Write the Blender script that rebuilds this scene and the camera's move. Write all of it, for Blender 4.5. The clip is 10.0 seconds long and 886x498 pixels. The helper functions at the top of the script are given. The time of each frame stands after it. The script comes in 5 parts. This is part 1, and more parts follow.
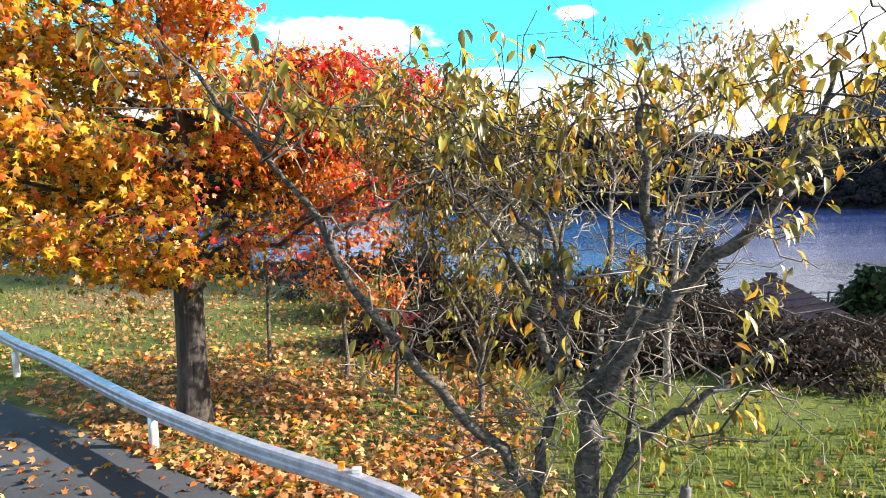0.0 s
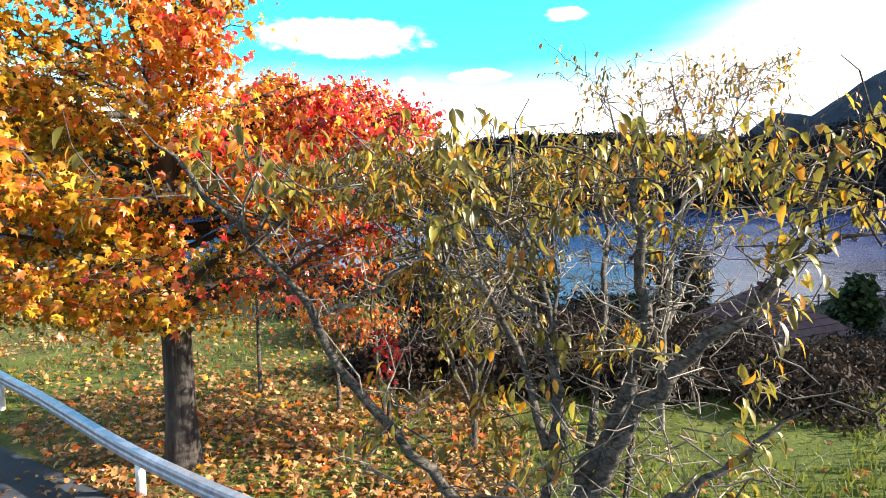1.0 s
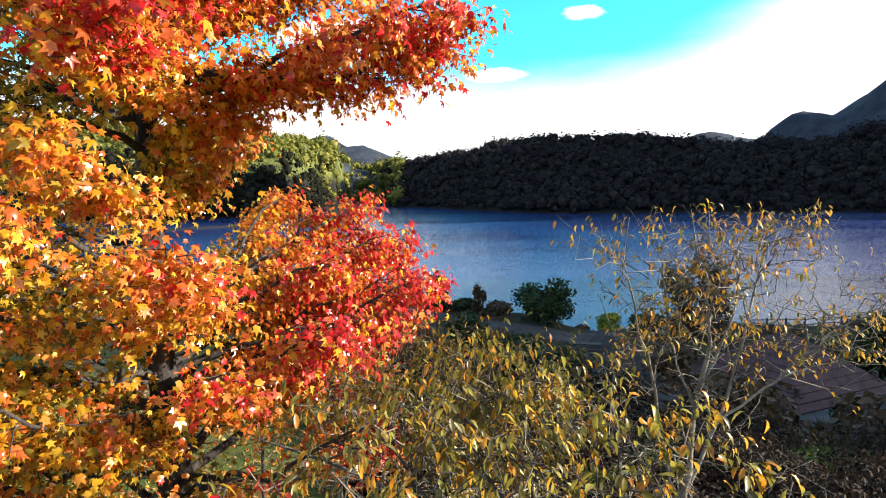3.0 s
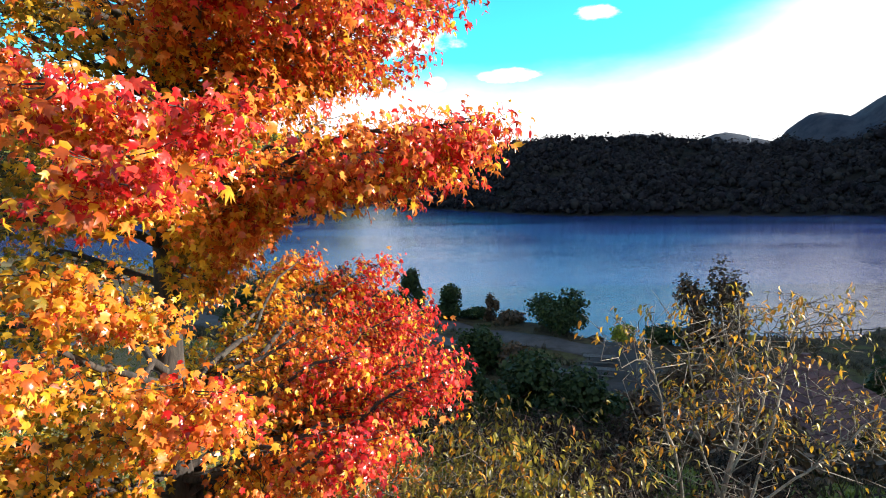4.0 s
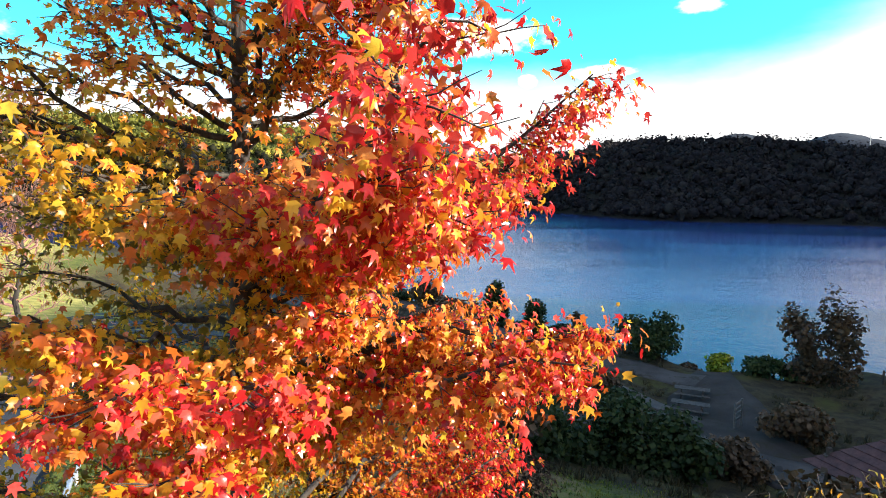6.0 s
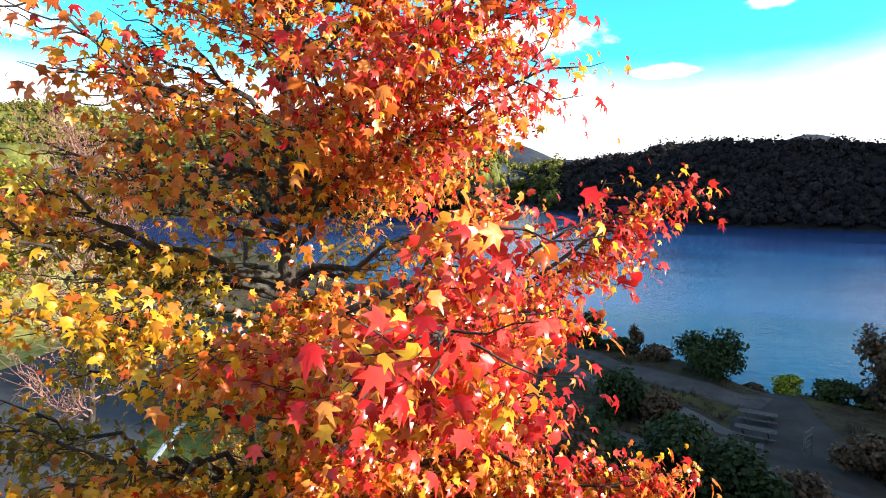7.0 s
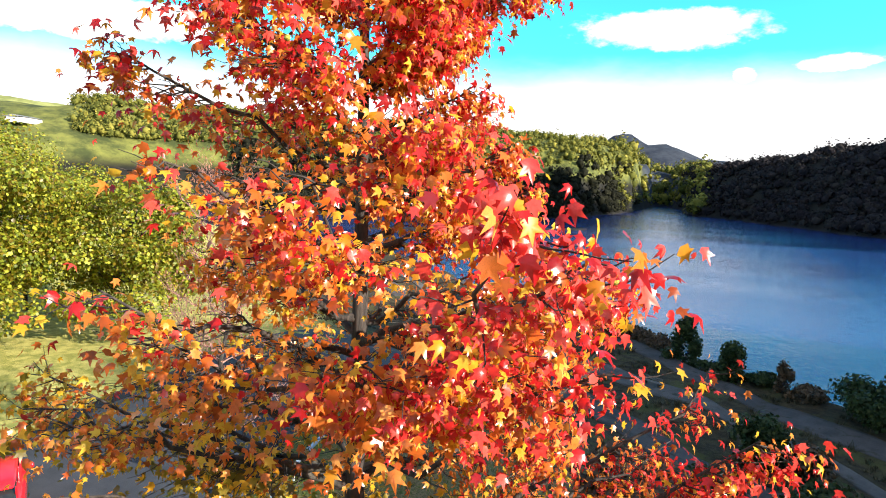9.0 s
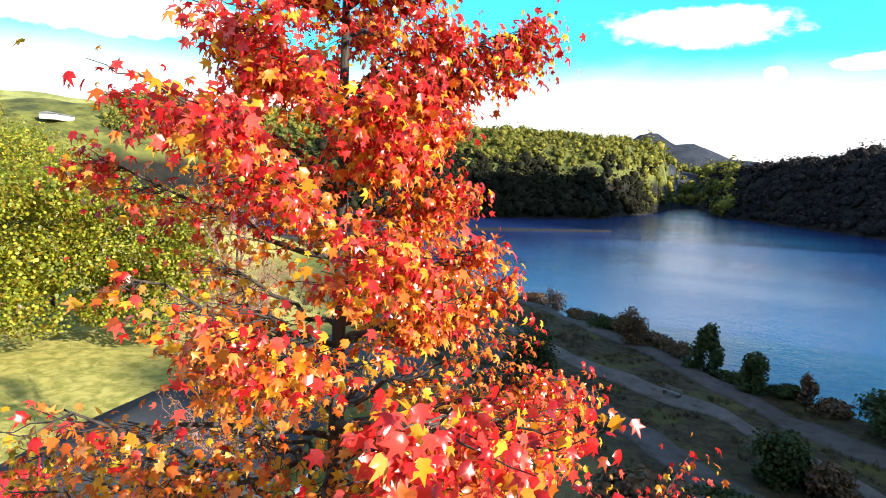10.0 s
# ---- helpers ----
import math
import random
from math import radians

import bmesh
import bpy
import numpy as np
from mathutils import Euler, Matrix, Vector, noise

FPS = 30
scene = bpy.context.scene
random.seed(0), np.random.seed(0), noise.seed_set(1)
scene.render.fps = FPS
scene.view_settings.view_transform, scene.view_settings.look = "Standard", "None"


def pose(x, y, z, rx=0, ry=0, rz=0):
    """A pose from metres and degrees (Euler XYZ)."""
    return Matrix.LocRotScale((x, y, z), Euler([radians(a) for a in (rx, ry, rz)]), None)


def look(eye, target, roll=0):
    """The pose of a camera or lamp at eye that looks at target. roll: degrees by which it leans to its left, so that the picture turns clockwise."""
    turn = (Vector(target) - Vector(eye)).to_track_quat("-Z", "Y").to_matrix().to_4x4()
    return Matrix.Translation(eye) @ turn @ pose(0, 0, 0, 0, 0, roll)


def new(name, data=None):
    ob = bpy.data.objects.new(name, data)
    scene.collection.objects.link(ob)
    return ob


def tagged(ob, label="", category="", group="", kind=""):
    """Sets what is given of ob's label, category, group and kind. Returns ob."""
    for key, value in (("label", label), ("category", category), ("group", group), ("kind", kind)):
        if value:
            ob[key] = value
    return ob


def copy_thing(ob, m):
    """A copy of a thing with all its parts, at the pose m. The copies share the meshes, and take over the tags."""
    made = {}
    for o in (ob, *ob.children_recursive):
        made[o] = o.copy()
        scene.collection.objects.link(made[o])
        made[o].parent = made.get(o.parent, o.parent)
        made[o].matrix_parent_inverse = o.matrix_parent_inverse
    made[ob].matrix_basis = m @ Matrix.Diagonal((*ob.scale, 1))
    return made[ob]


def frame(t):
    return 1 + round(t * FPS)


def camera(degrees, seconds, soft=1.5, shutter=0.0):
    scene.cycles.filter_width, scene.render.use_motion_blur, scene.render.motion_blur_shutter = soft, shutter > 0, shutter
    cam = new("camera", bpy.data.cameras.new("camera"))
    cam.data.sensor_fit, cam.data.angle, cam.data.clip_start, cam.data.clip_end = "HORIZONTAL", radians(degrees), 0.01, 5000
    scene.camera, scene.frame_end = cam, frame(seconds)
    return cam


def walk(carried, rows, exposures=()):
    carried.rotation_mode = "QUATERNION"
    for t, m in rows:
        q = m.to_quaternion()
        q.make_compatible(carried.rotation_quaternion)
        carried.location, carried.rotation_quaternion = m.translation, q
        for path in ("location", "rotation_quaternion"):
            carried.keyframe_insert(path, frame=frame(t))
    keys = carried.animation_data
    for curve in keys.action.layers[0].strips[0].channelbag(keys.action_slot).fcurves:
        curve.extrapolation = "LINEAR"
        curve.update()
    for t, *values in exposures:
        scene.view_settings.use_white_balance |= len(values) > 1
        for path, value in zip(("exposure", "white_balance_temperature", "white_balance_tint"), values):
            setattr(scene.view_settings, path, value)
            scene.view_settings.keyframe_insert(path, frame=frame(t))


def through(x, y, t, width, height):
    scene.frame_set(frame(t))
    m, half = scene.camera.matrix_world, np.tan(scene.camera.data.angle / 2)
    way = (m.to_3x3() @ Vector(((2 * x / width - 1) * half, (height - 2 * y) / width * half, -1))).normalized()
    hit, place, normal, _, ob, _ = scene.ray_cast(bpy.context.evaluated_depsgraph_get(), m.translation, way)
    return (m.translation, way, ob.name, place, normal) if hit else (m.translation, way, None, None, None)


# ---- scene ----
cam = camera(72.0, 10.0, soft=1.0)
PATH = [
    (0.0, (0.001, 0.001, 2.502), (0.016, 1.992, 2.310), -0.80),
    (0.5, (0.019, 0.045, 2.684), (0.045, 2.036, 2.495), -0.93),
    (1.0, (0.014, 0.108, 2.886), (0.054, 2.099, 2.697), -1.00),
    (1.5, (0.040, 0.232, 3.226), (0.077, 2.222, 3.036), -0.85),
    (2.0, (0.098, 0.322, 3.691), (0.130, 2.313, 3.503), -0.84),
    (3.5, (0.126, 0.696, 5.064), (0.091, 2.687, 4.874), -0.98),
    (4.0, (0.049, 0.790, 5.505), (-0.002, 2.780, 5.317), -0.86),
    (4.5, (-0.004, 0.879, 5.925), (-0.070, 2.869, 5.736), -0.88),
    (5.0, (-0.027, 1.019, 6.342), (-0.116, 3.009, 6.155), -0.85),
    (5.2, (-0.030, 1.097, 6.526), (-0.148, 3.085, 6.333), -0.75),
    (6.3, (-0.051, 1.590, 7.274), (-0.451, 3.540, 7.081), 0.50),
    (6.5, (-0.071, 1.663, 7.454), (-0.505, 3.606, 7.259), 0.60),
    (7.0, (-0.089, 1.824, 7.882), (-0.593, 3.750, 7.690), 0.64),
    (7.5, (-0.069, 2.001, 8.293), (-0.658, 3.902, 8.102), 0.70),
    (8.0, (-0.009, 2.126, 8.689), (-0.696, 3.995, 8.496), 0.95),
    (8.5, (0.083, 2.263, 9.098), (-0.710, 4.089, 8.901), 1.29),
    (9.0, (0.191, 2.372, 9.509), (-0.716, 4.142, 9.303), 1.76),
    (9.5, (0.319, 2.486, 9.878), (-0.635, 4.231, 9.666), 2.09),
    (10.0, (0.484, 2.563, 10.236), (-0.488, 4.298, 10.021), 2.29),
]
walk(cam, [(t, look(eye, target, roll)) for t, eye, target, roll in PATH],
     exposures=[(0.0, 1.92), (1.0, 1.80), (2.0, 1.56), (3.5, 1.50), (5.0, 1.48), (7.0, 1.52), (10.0, 1.50)])

# ---- sun and sky ----
SUN_AZ, SUN_EL = 94.0, 22.0      # degrees right of +y, and above the horizon
sun_way = Vector((math.sin(radians(SUN_AZ)) * math.cos(radians(SUN_EL)),
                  math.cos(radians(SUN_AZ)) * math.cos(radians(SUN_EL)), math.sin(radians(SUN_EL))))
sun_data = bpy.data.lights.new("sun", "SUN")
sun_data.energy, sun_data.angle, sun_data.color = 5.0, radians(0.6), (1.0, 0.90, 0.76)
new("sun", sun_data).matrix_world = look(sun_way * 50, (0, 0, 0))


class Nodes:
    """A small helper to write node trees."""

    def __init__(self, tree):
        self.tree = tree
        tree.nodes.clear()

    def add(self, kind):
        return self.tree.nodes.new(kind)

    def put(self, socket, value):
        if isinstance(value, bpy.types.NodeSocket):
            self.tree.links.new(value, socket)
        elif isinstance(value, (tuple, list)) and socket.type == "RGBA" and len(value) == 3:
            socket.default_value = (*value, 1)
        else:
            socket.default_value = value

    def math(self, op, a, b=0.0, clamp=False):
        n = self.add("ShaderNodeMath")
        n.operation, n.use_clamp = op, clamp
        self.put(n.inputs[0], a)
        self.put(n.inputs[1], b)
        return n.outputs[0]

    def vec(self, op, a, b=(0, 0, 0)):
        n = self.add("ShaderNodeVectorMath")
        n.operation = op
        self.put(n.inputs[0], a)
        self.put(n.inputs[1], b)
        return n.outputs["Value"] if op in ("LENGTH", "DOT_PRODUCT") else n.outputs[0]

    def step(self, value, low, high, to_low=0.0, to_high=1.0):
        n = self.add("ShaderNodeMapRange")
        n.interpolation_type = "SMOOTHSTEP"
        self.put(n.inputs["Value"], value)
        for name, v in (("From Min", low), ("From Max", high), ("To Min", to_low), ("To Max", to_high)):
            self.put(n.inputs[name], v)
        return n.outputs[0]

    def mix(self, factor, a, b, blend="MIX"):
        n = self.add("ShaderNodeMix")
        n.data_type, n.blend_type = "RGBA", blend
        self.put(n.inputs[0], factor)
        self.put(n.inputs[6], a)
        self.put(n.inputs[7], b)
        return n.outputs[2]

    def noise(self, scale, detail=4.0, rough=0.55, where=None, warp=0.0):
        n = self.add("ShaderNodeTexNoise")
        n.inputs["Scale"].default_value, n.inputs["Detail"].default_value = scale, detail
        n.inputs["Roughness"].default_value, n.inputs["Distortion"].default_value = rough, warp
        if where is not None:
            self.put(n.inputs["Vector"], where)
        return n.outputs["Fac"]

    def ramp(self, value, stops):
        n = self.add("ShaderNodeValToRGB")
        while len(n.color_ramp.elements) < len(stops):
            n.color_ramp.elements.new(0.5)
        for e, (at, colour) in zip(n.color_ramp.elements, stops):
            e.position, e.color = at, (*colour, 1)
        self.put(n.inputs[0], value)
        return n.outputs[0]

    def coords(self, kind="Object"):
        return self.add("ShaderNodeTexCoord").outputs[kind]


world = bpy.data.worlds.new("world")
scene.world = world
world.use_nodes = True
W = Nodes(world.node_tree)
way = W.coords("Generated")
sky = W.add("ShaderNodeTexSky")
sky.sky_type, sky.sun_disc = "NISHITA", False
sky.sun_elevation, sky.sun_rotation = radians(SUN_EL), radians(SUN_AZ)
sky.air_density, sky.dust_density, sky.ozone_density = 1.0, 0.6, 3.0
split = W.add("ShaderNodeSeparateXYZ")
W.put(split.inputs[0], way)
wx, wy, wz = split.outputs
ruffle = W.noise(5.0, 6.0, 0.6, W.vec("MULTIPLY", way, (1, 1, 3)))
ruffle_fine = W.noise(16.0, 5.0, 0.6, W.vec("MULTIPLY", way, (1, 1, 2)))
# thin bright cloud low over the horizon, higher towards the sun
sunward = W.math("MAXIMUM", W.math("SUBTRACT", wx, 0.17), 0.0)
lift = W.math("SUBTRACT", wz, W.math("MINIMUM", W.math("MULTIPLY", sunward, sunward), 0.35))
lift = W.math("ADD", lift, W.math("MULTIPLY", W.math("SUBTRACT", ruffle, 0.5), 0.05))
veil = W.step(lift, 0.205, 0.120)


def cloud(az, el, width, height):
    c = (math.sin(radians(az)) * math.cos(radians(el)), math.cos(radians(az)) * math.cos(radians(el)), math.sin(radians(el)))
    off = W.vec("MULTIPLY", W.vec("SUBTRACT", way, c), (1 / width, 0.0, 1 / height))
    far = W.math("ADD", W.vec("LENGTH", off), W.math("MULTIPLY", W.math("SUBTRACT", ruffle_fine, 0.5), 1.5))
    return W.step(far, 1.05, 0.72)


cover = veil
for some in ((-7.9, 13.7, 0.135, 0.030), (4.8, 10.4, 0.056, 0.013), (12.7, 15.2, 0.032, 0.012), (-1.8, 9.7, 0.022, 0.014),
             (-38.0, 19.0, 0.14, 0.03), (-60.0, 12.5, 0.16, 0.035), (35.0, 24.0, 0.2, 0.04), (-100.0, 22.0, 0.3, 0.06)):
    cover = W.math("MAXIMUM", cover, cloud(*some))
# broken cloud overhead and to the south, unseen, added to whiten the fill light
broken = W.math("MULTIPLY", W.step(ruffle, 0.48, 0.62), W.step(W.math("ADD", wy, W.math("MULTIPLY", wz, -0.6)), 0.25, -0.25))
cover = W.math("MAXIMUM", cover, broken)
# the sky deepens and greys overhead
overhead = W.step(wz, 0.36, 0.75)
tint = W.mix(overhead, (0.20, 0.96, 1.05), (0.42, 0.58, 0.66))
blue = W.mix(1.0, sky.outputs[0], tint, "MULTIPLY")
back_sky = W.add("ShaderNodeBackground")
W.put(back_sky.inputs[0], blue)
back_sky.inputs[1].default_value = 0.15
back_cloud = W.add("ShaderNodeBackground")
back_cloud.inputs[0].default_value, back_cloud.inputs[1].default_value = (1.0, 0.99, 0.98, 1), 0.54
both = W.add("ShaderNodeMixShader")
W.put(both.inputs[0], cover)
W.put(both.inputs[1], back_sky.outputs[0])
W.put(both.inputs[2], back_cloud.outputs[0])
W.put(W.add("ShaderNodeOutputWorld").inputs[0], both.outputs[0])
# ---- materials ----
def material(name):
    m = bpy.data.materials.new(name)
    m.use_nodes = True
    return m, Nodes(m.node_tree)


def finish(n, colour, rough=0.8, metal=0.0, bump=None, strength=0.3, distance=0.02, specular=0.5):
    b = n.add("ShaderNodeBsdfPrincipled")
    n.put(b.inputs["Base Color"], colour)
    n.put(b.inputs["Roughness"], rough)
    n.put(b.inputs["Metallic"], metal)
    n.put(b.inputs["Specular IOR Level"], specular)
    if bump is not None:
        k = n.add("ShaderNodeBump")
        k.inputs["Strength"].default_value, k.inputs["Distance"].default_value = strength, distance
        n.put(k.inputs["Height"], bump)
        n.put(b.inputs["Normal"], k.outputs[0])
    n.put(n.add("ShaderNodeOutputMaterial").inputs[0], b.outputs[0])
    return b


def leafy(name, dark, mid, light, through=0.45, rough=0.38, mottle=40.0, gloss=0.5):
    """A thin leaf: three tones that differ from leaf to leaf, spots on each, and light shining through."""
    m, n = material(name)
    chance = n.math("FRACT", n.math("ADD", n.add("ShaderNodeNewGeometry").outputs["Random Per Island"], n.add("ShaderNodeObjectInfo").outputs["Random"]))
    tone = n.ramp(chance, ((0.0, dark), (0.5, mid), (1.0, light)))
    spots = n.step(n.noise(mottle, 3.0, 0.6, n.coords("Object")), 0.45, 0.75)
    tone = n.mix(n.math("MULTIPLY", spots, 0.35), tone, tuple(0.45 * c for c in dark))
    b = n.add("ShaderNodeBsdfPrincipled")
    n.put(b.inputs["Base Color"], tone)
    b.inputs["Roughness"].default_value = rough
    b.inputs["Specular IOR Level"].default_value = gloss
    t = n.add("ShaderNodeBsdfTranslucent")
    n.put(t.inputs[0], n.mix(0.3, tone, light))
    s = n.add("ShaderNodeMixShader")
    s.inputs[0].default_value = through
    n.put(s.inputs[1], b.outputs[0])
    n.put(s.inputs[2], t.outputs[0])
    n.put(n.add("ShaderNodeOutputMaterial").inputs[0], s.outputs[0])
    return m


def mottled(name, dark, light, scale, rough=0.85, fine=6.0, strength=0.4, distance=0.02, metal=0.0, specular=0.5, spread=(0.35, 0.65)):
    """Two tones in broad patches with a finer grain over them."""
    m, n = material(name)
    at = n.coords("Object")
    broad, grain = n.noise(scale, 4.0, 0.6, at), n.noise(scale * fine, 5.0, 0.65, at)
    tone = n.mix(n.step(n.math("ADD", n.math("MULTIPLY", broad, 0.6), n.math("MULTIPLY", grain, 0.4)), *spread), dark, light)
    tone = n.mix(n.math("MULTIPLY", n.step(grain, 0.55, 0.8), 0.4), tone, tuple(0.5 * c for c in dark))
    finish(n, tone, rough, metal, grain, strength, distance, specular)
    return m


def bark(name, dark, light, stretch=6.0, scale=14.0, ring=False):
    m, n = material(name)
    at = n.vec("MULTIPLY", n.coords("Object"), (1, 1, stretch) if ring else (1, 1, 1 / stretch))
    ridges, patches = n.noise(scale, 5.0, 0.65, at, 0.6), n.noise(2.2, 3.0, 0.5, n.coords("Object"))
    tone = n.mix(n.step(ridges, 0.35, 0.68), dark, light)
    tone = n.mix(n.math("MULTIPLY", n.step(patches, 0.5, 0.75), 0.5), tone, (0.085, 0.085, 0.065))
    finish(n, tone, 0.9, 0.0, ridges, 0.8, 0.03)
    return m


LEAF_RED = leafy("leaf_red", (0.22, 0.007, 0.010), (0.62, 0.017, 0.018), (0.86, 0.110, 0.080), 0.42, 0.25, 40.0, 0.55)
LEAF_ORANGE = leafy("leaf_orange", (0.30, 0.055, 0.012), (0.68, 0.150, 0.020), (0.90, 0.370, 0.080), 0.44, 0.25, 40.0, 0.55)
LEAF_YELLOW = leafy("leaf_yellow", (0.54, 0.220, 0.014), (0.76, 0.400, 0.020), (0.87, 0.600, 0.060), 0.58)
LEAF_OLIVE = leafy("leaf_olive", (0.090, 0.070, 0.010), (0.210, 0.155, 0.016), (0.42, 0.310, 0.030), 0.55)
CHERRY_LEAF = leafy("cherry_leaf", (0.060, 0.055, 0.014), (0.150, 0.125, 0.022), (0.42, 0.350, 0.055), 0.45)
SHRUB_LEAF = leafy("shrub_leaf", (0.05, 0.048, 0.010), (0.12, 0.110, 0.018), (0.24, 0.205, 0.030), 0.4)
CHERRY_LEAF_WARM = leafy("cherry_leaf_warm", (0.36, 0.120, 0.014), (0.56, 0.240, 0.020), (0.70, 0.420, 0.040), 0.45)
LITTER = leafy("fallen_leaf", (0.14, 0.060, 0.020), (0.34, 0.160, 0.050), (0.58, 0.340, 0.130), 0.15, 0.7)
GRASS = leafy("grass_blade", (0.045, 0.062, 0.010), (0.110, 0.140, 0.016), (0.23, 0.240, 0.040), 0.4, 0.6)
# brown lakeside tussocks, toned down further to deepen the shade there
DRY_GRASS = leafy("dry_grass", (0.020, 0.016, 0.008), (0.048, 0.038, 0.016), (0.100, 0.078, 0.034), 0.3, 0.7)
GREEN_LEAF = leafy("green_leaf", (0.085, 0.120, 0.014), (0.25, 0.300, 0.026), (0.56, 0.540, 0.050), 0.5, 0.5)
BUSH_LEAF = leafy("bush_leaf", (0.018, 0.030, 0.012), (0.035, 0.055, 0.018), (0.07, 0.085, 0.025), 0.3, 0.5, 40.0, 0.15)
BUSH_BROWN = leafy("bush_brown_leaf", (0.05, 0.030, 0.018), (0.10, 0.055, 0.025), (0.16, 0.085, 0.035), 0.3, 0.6)
PINK_TWIG = leafy("pinkish_leaf", (0.22, 0.070, 0.050), (0.36, 0.140, 0.090), (0.50, 0.250, 0.140), 0.4, 0.6)
GUM_BARK = bark("sweetgum_bark", (0.016, 0.013, 0.012), (0.062, 0.050, 0.043))
CHERRY_BARK = bark("cherry_bark", (0.020, 0.017, 0.014), (0.130, 0.110, 0.088), 1.6, 26.0, True)
PALE_TWIG = mottled("pale_twig", (0.10, 0.085, 0.07), (0.30, 0.26, 0.21), 6.0)
DARK_WOOD = mottled("dark_wood", (0.035, 0.024, 0.020), (0.085, 0.060, 0.048), 5.0)
ROOF_TILE = mottled("roof_shingle", (0.044, 0.018, 0.019), (0.098, 0.042, 0.042), 3.0, 0.75)
GREY_WOOD = mottled("weathered_wood", (0.06, 0.056, 0.054), (0.17, 0.16, 0.15), 7.0)
TABLE_WOOD = mottled("stained_table_wood", (0.028, 0.024, 0.022), (0.085, 0.076, 0.070), 7.0)
FRUIT = mottled("seed_ball", (0.22, 0.20, 0.03), (0.48, 0.42, 0.06), 60.0)
GALVANISED = mottled("galvanised_steel", (0.30, 0.32, 0.37), (0.52, 0.55, 0.61), 9.0, 0.42, 7.0, 0.15, 0.004, 0.55)
POST_STEEL = mottled("post_steel", (0.50, 0.50, 0.50), (0.72, 0.72, 0.72), 8.0, 0.5, 6.0, 0.2, 0.004, 0.3)
ASPHALT = mottled("asphalt", (0.017, 0.020, 0.027), (0.036, 0.041, 0.052), 0.9, 0.85, 40.0, 0.5, 0.01)


def trodden(name, dark, light):
    """Trodden gravel with weeds and dead grass creeping over it."""
    m, n = material(name)
    at = n.coords("Object")
    broad, grain = n.noise(0.5, 4.0, 0.6, at), n.noise(16.0, 5.0, 0.65, at)
    tone = n.mix(n.step(n.math("ADD", n.math("MULTIPLY", broad, 0.6), n.math("MULTIPLY", grain, 0.4)), 0.35, 0.65), dark, light)
    weeds = n.step(n.math("ADD", n.noise(0.9, 5.0, 0.7, at, 0.5), n.math("MULTIPLY", n.math("SUBTRACT", grain, 0.5), 0.35)), 0.54, 0.66)
    tone = n.mix(n.math("MULTIPLY", weeds, 0.75), tone, (0.030, 0.027, 0.012))
    finish(n, tone, 0.92, 0.0, grain, 0.5, 0.015, 0.2)
    return m


GRAVEL_PATH = trodden("path_gravel", (0.044, 0.040, 0.041), (0.084, 0.076, 0.075))
BARE_EARTH = trodden("bare_earth", (0.026, 0.022, 0.021), (0.052, 0.045, 0.044))
PALE_PATH = trodden("pale_path", (0.062, 0.056, 0.055), (0.115, 0.105, 0.101))
WHITE_WALL = mottled("white_wall", (0.62, 0.60, 0.56), (0.80, 0.79, 0.76), 0.3, 0.8)
GREY_ROOF = mottled("grey_roof", (0.16, 0.16, 0.17), (0.28, 0.28, 0.29), 0.5, 0.7)
RED_PAINT = mottled("red_car_paint", (0.52, 0.010, 0.018), (0.60, 0.014, 0.024), 1.0, 0.22, 10.0, 0.0)
BLACK_TRIM = mottled("black_trim", (0.012, 0.012, 0.013), (0.03, 0.03, 0.03), 6.0, 0.5)
TYRE = mottled("tyre_rubber", (0.012, 0.012, 0.012), (0.025, 0.025, 0.025), 9.0, 0.85)
ALLOY = mottled("alloy_rim", (0.50, 0.50, 0.51), (0.65, 0.65, 0.66), 9.0, 0.3, 6.0, 0.05, 0.002, 0.9)
CAR_GLASS, n = material("car_glass")
finish(n, (0.015, 0.018, 0.02), 0.06, 0.0)
LAMP_GLASS, n = material("lamp_glass")
finish(n, (0.62, 0.62, 0.60), 0.12, 0.0)
AMBER, n = material("amber_reflector")
finish(n, (0.80, 0.30, 0.015), 0.25)
MUD = mottled("wet_mud", (0.014, 0.013, 0.012), (0.034, 0.030, 0.026), 0.3, 0.9, 6.0, 0.4, 0.02, 0.0, 0.1)
MAST_PAINT = mottled("mast_paint", (0.45, 0.45, 0.46), (0.65, 0.65, 0.66), 0.4, 0.5)

# the ground: leaf-strewn grass near by, rough meadow and wood floor further off, tinted for shade and haze
GROUND, n = material("ground")
at = n.coords("Object")
patch, clod, grain = n.noise(0.16, 4.0, 0.6, at), n.noise(1.3, 5.0, 0.65, at, 0.4), n.noise(14.0, 5.0, 0.7, at)
turf = n.mix(n.step(clod, 0.35, 0.65), (0.052, 0.072, 0.012), (0.115, 0.140, 0.024))
straw = n.mix(n.step(grain, 0.35, 0.65), (0.092, 0.064, 0.030), (0.210, 0.150, 0.070))
ground_at = n.add("ShaderNodeSeparateXYZ")
n.put(ground_at.inputs[0], at)
lush = n.math("MULTIPLY", n.step(ground_at.outputs[0], 0.4, 2.2), 0.14)
worn = n.math("SUBTRACT", n.math("ADD", patch, n.math("MULTIPLY", n.math("SUBTRACT", grain, 0.5), 0.5)), lush)
tone = n.mix(n.step(worn, 0.42, 0.60), turf, straw)
tone = n.mix(n.math("MULTIPLY", n.step(grain, 0.55, 0.78), 0.5), tone, (0.05, 0.04, 0.02))
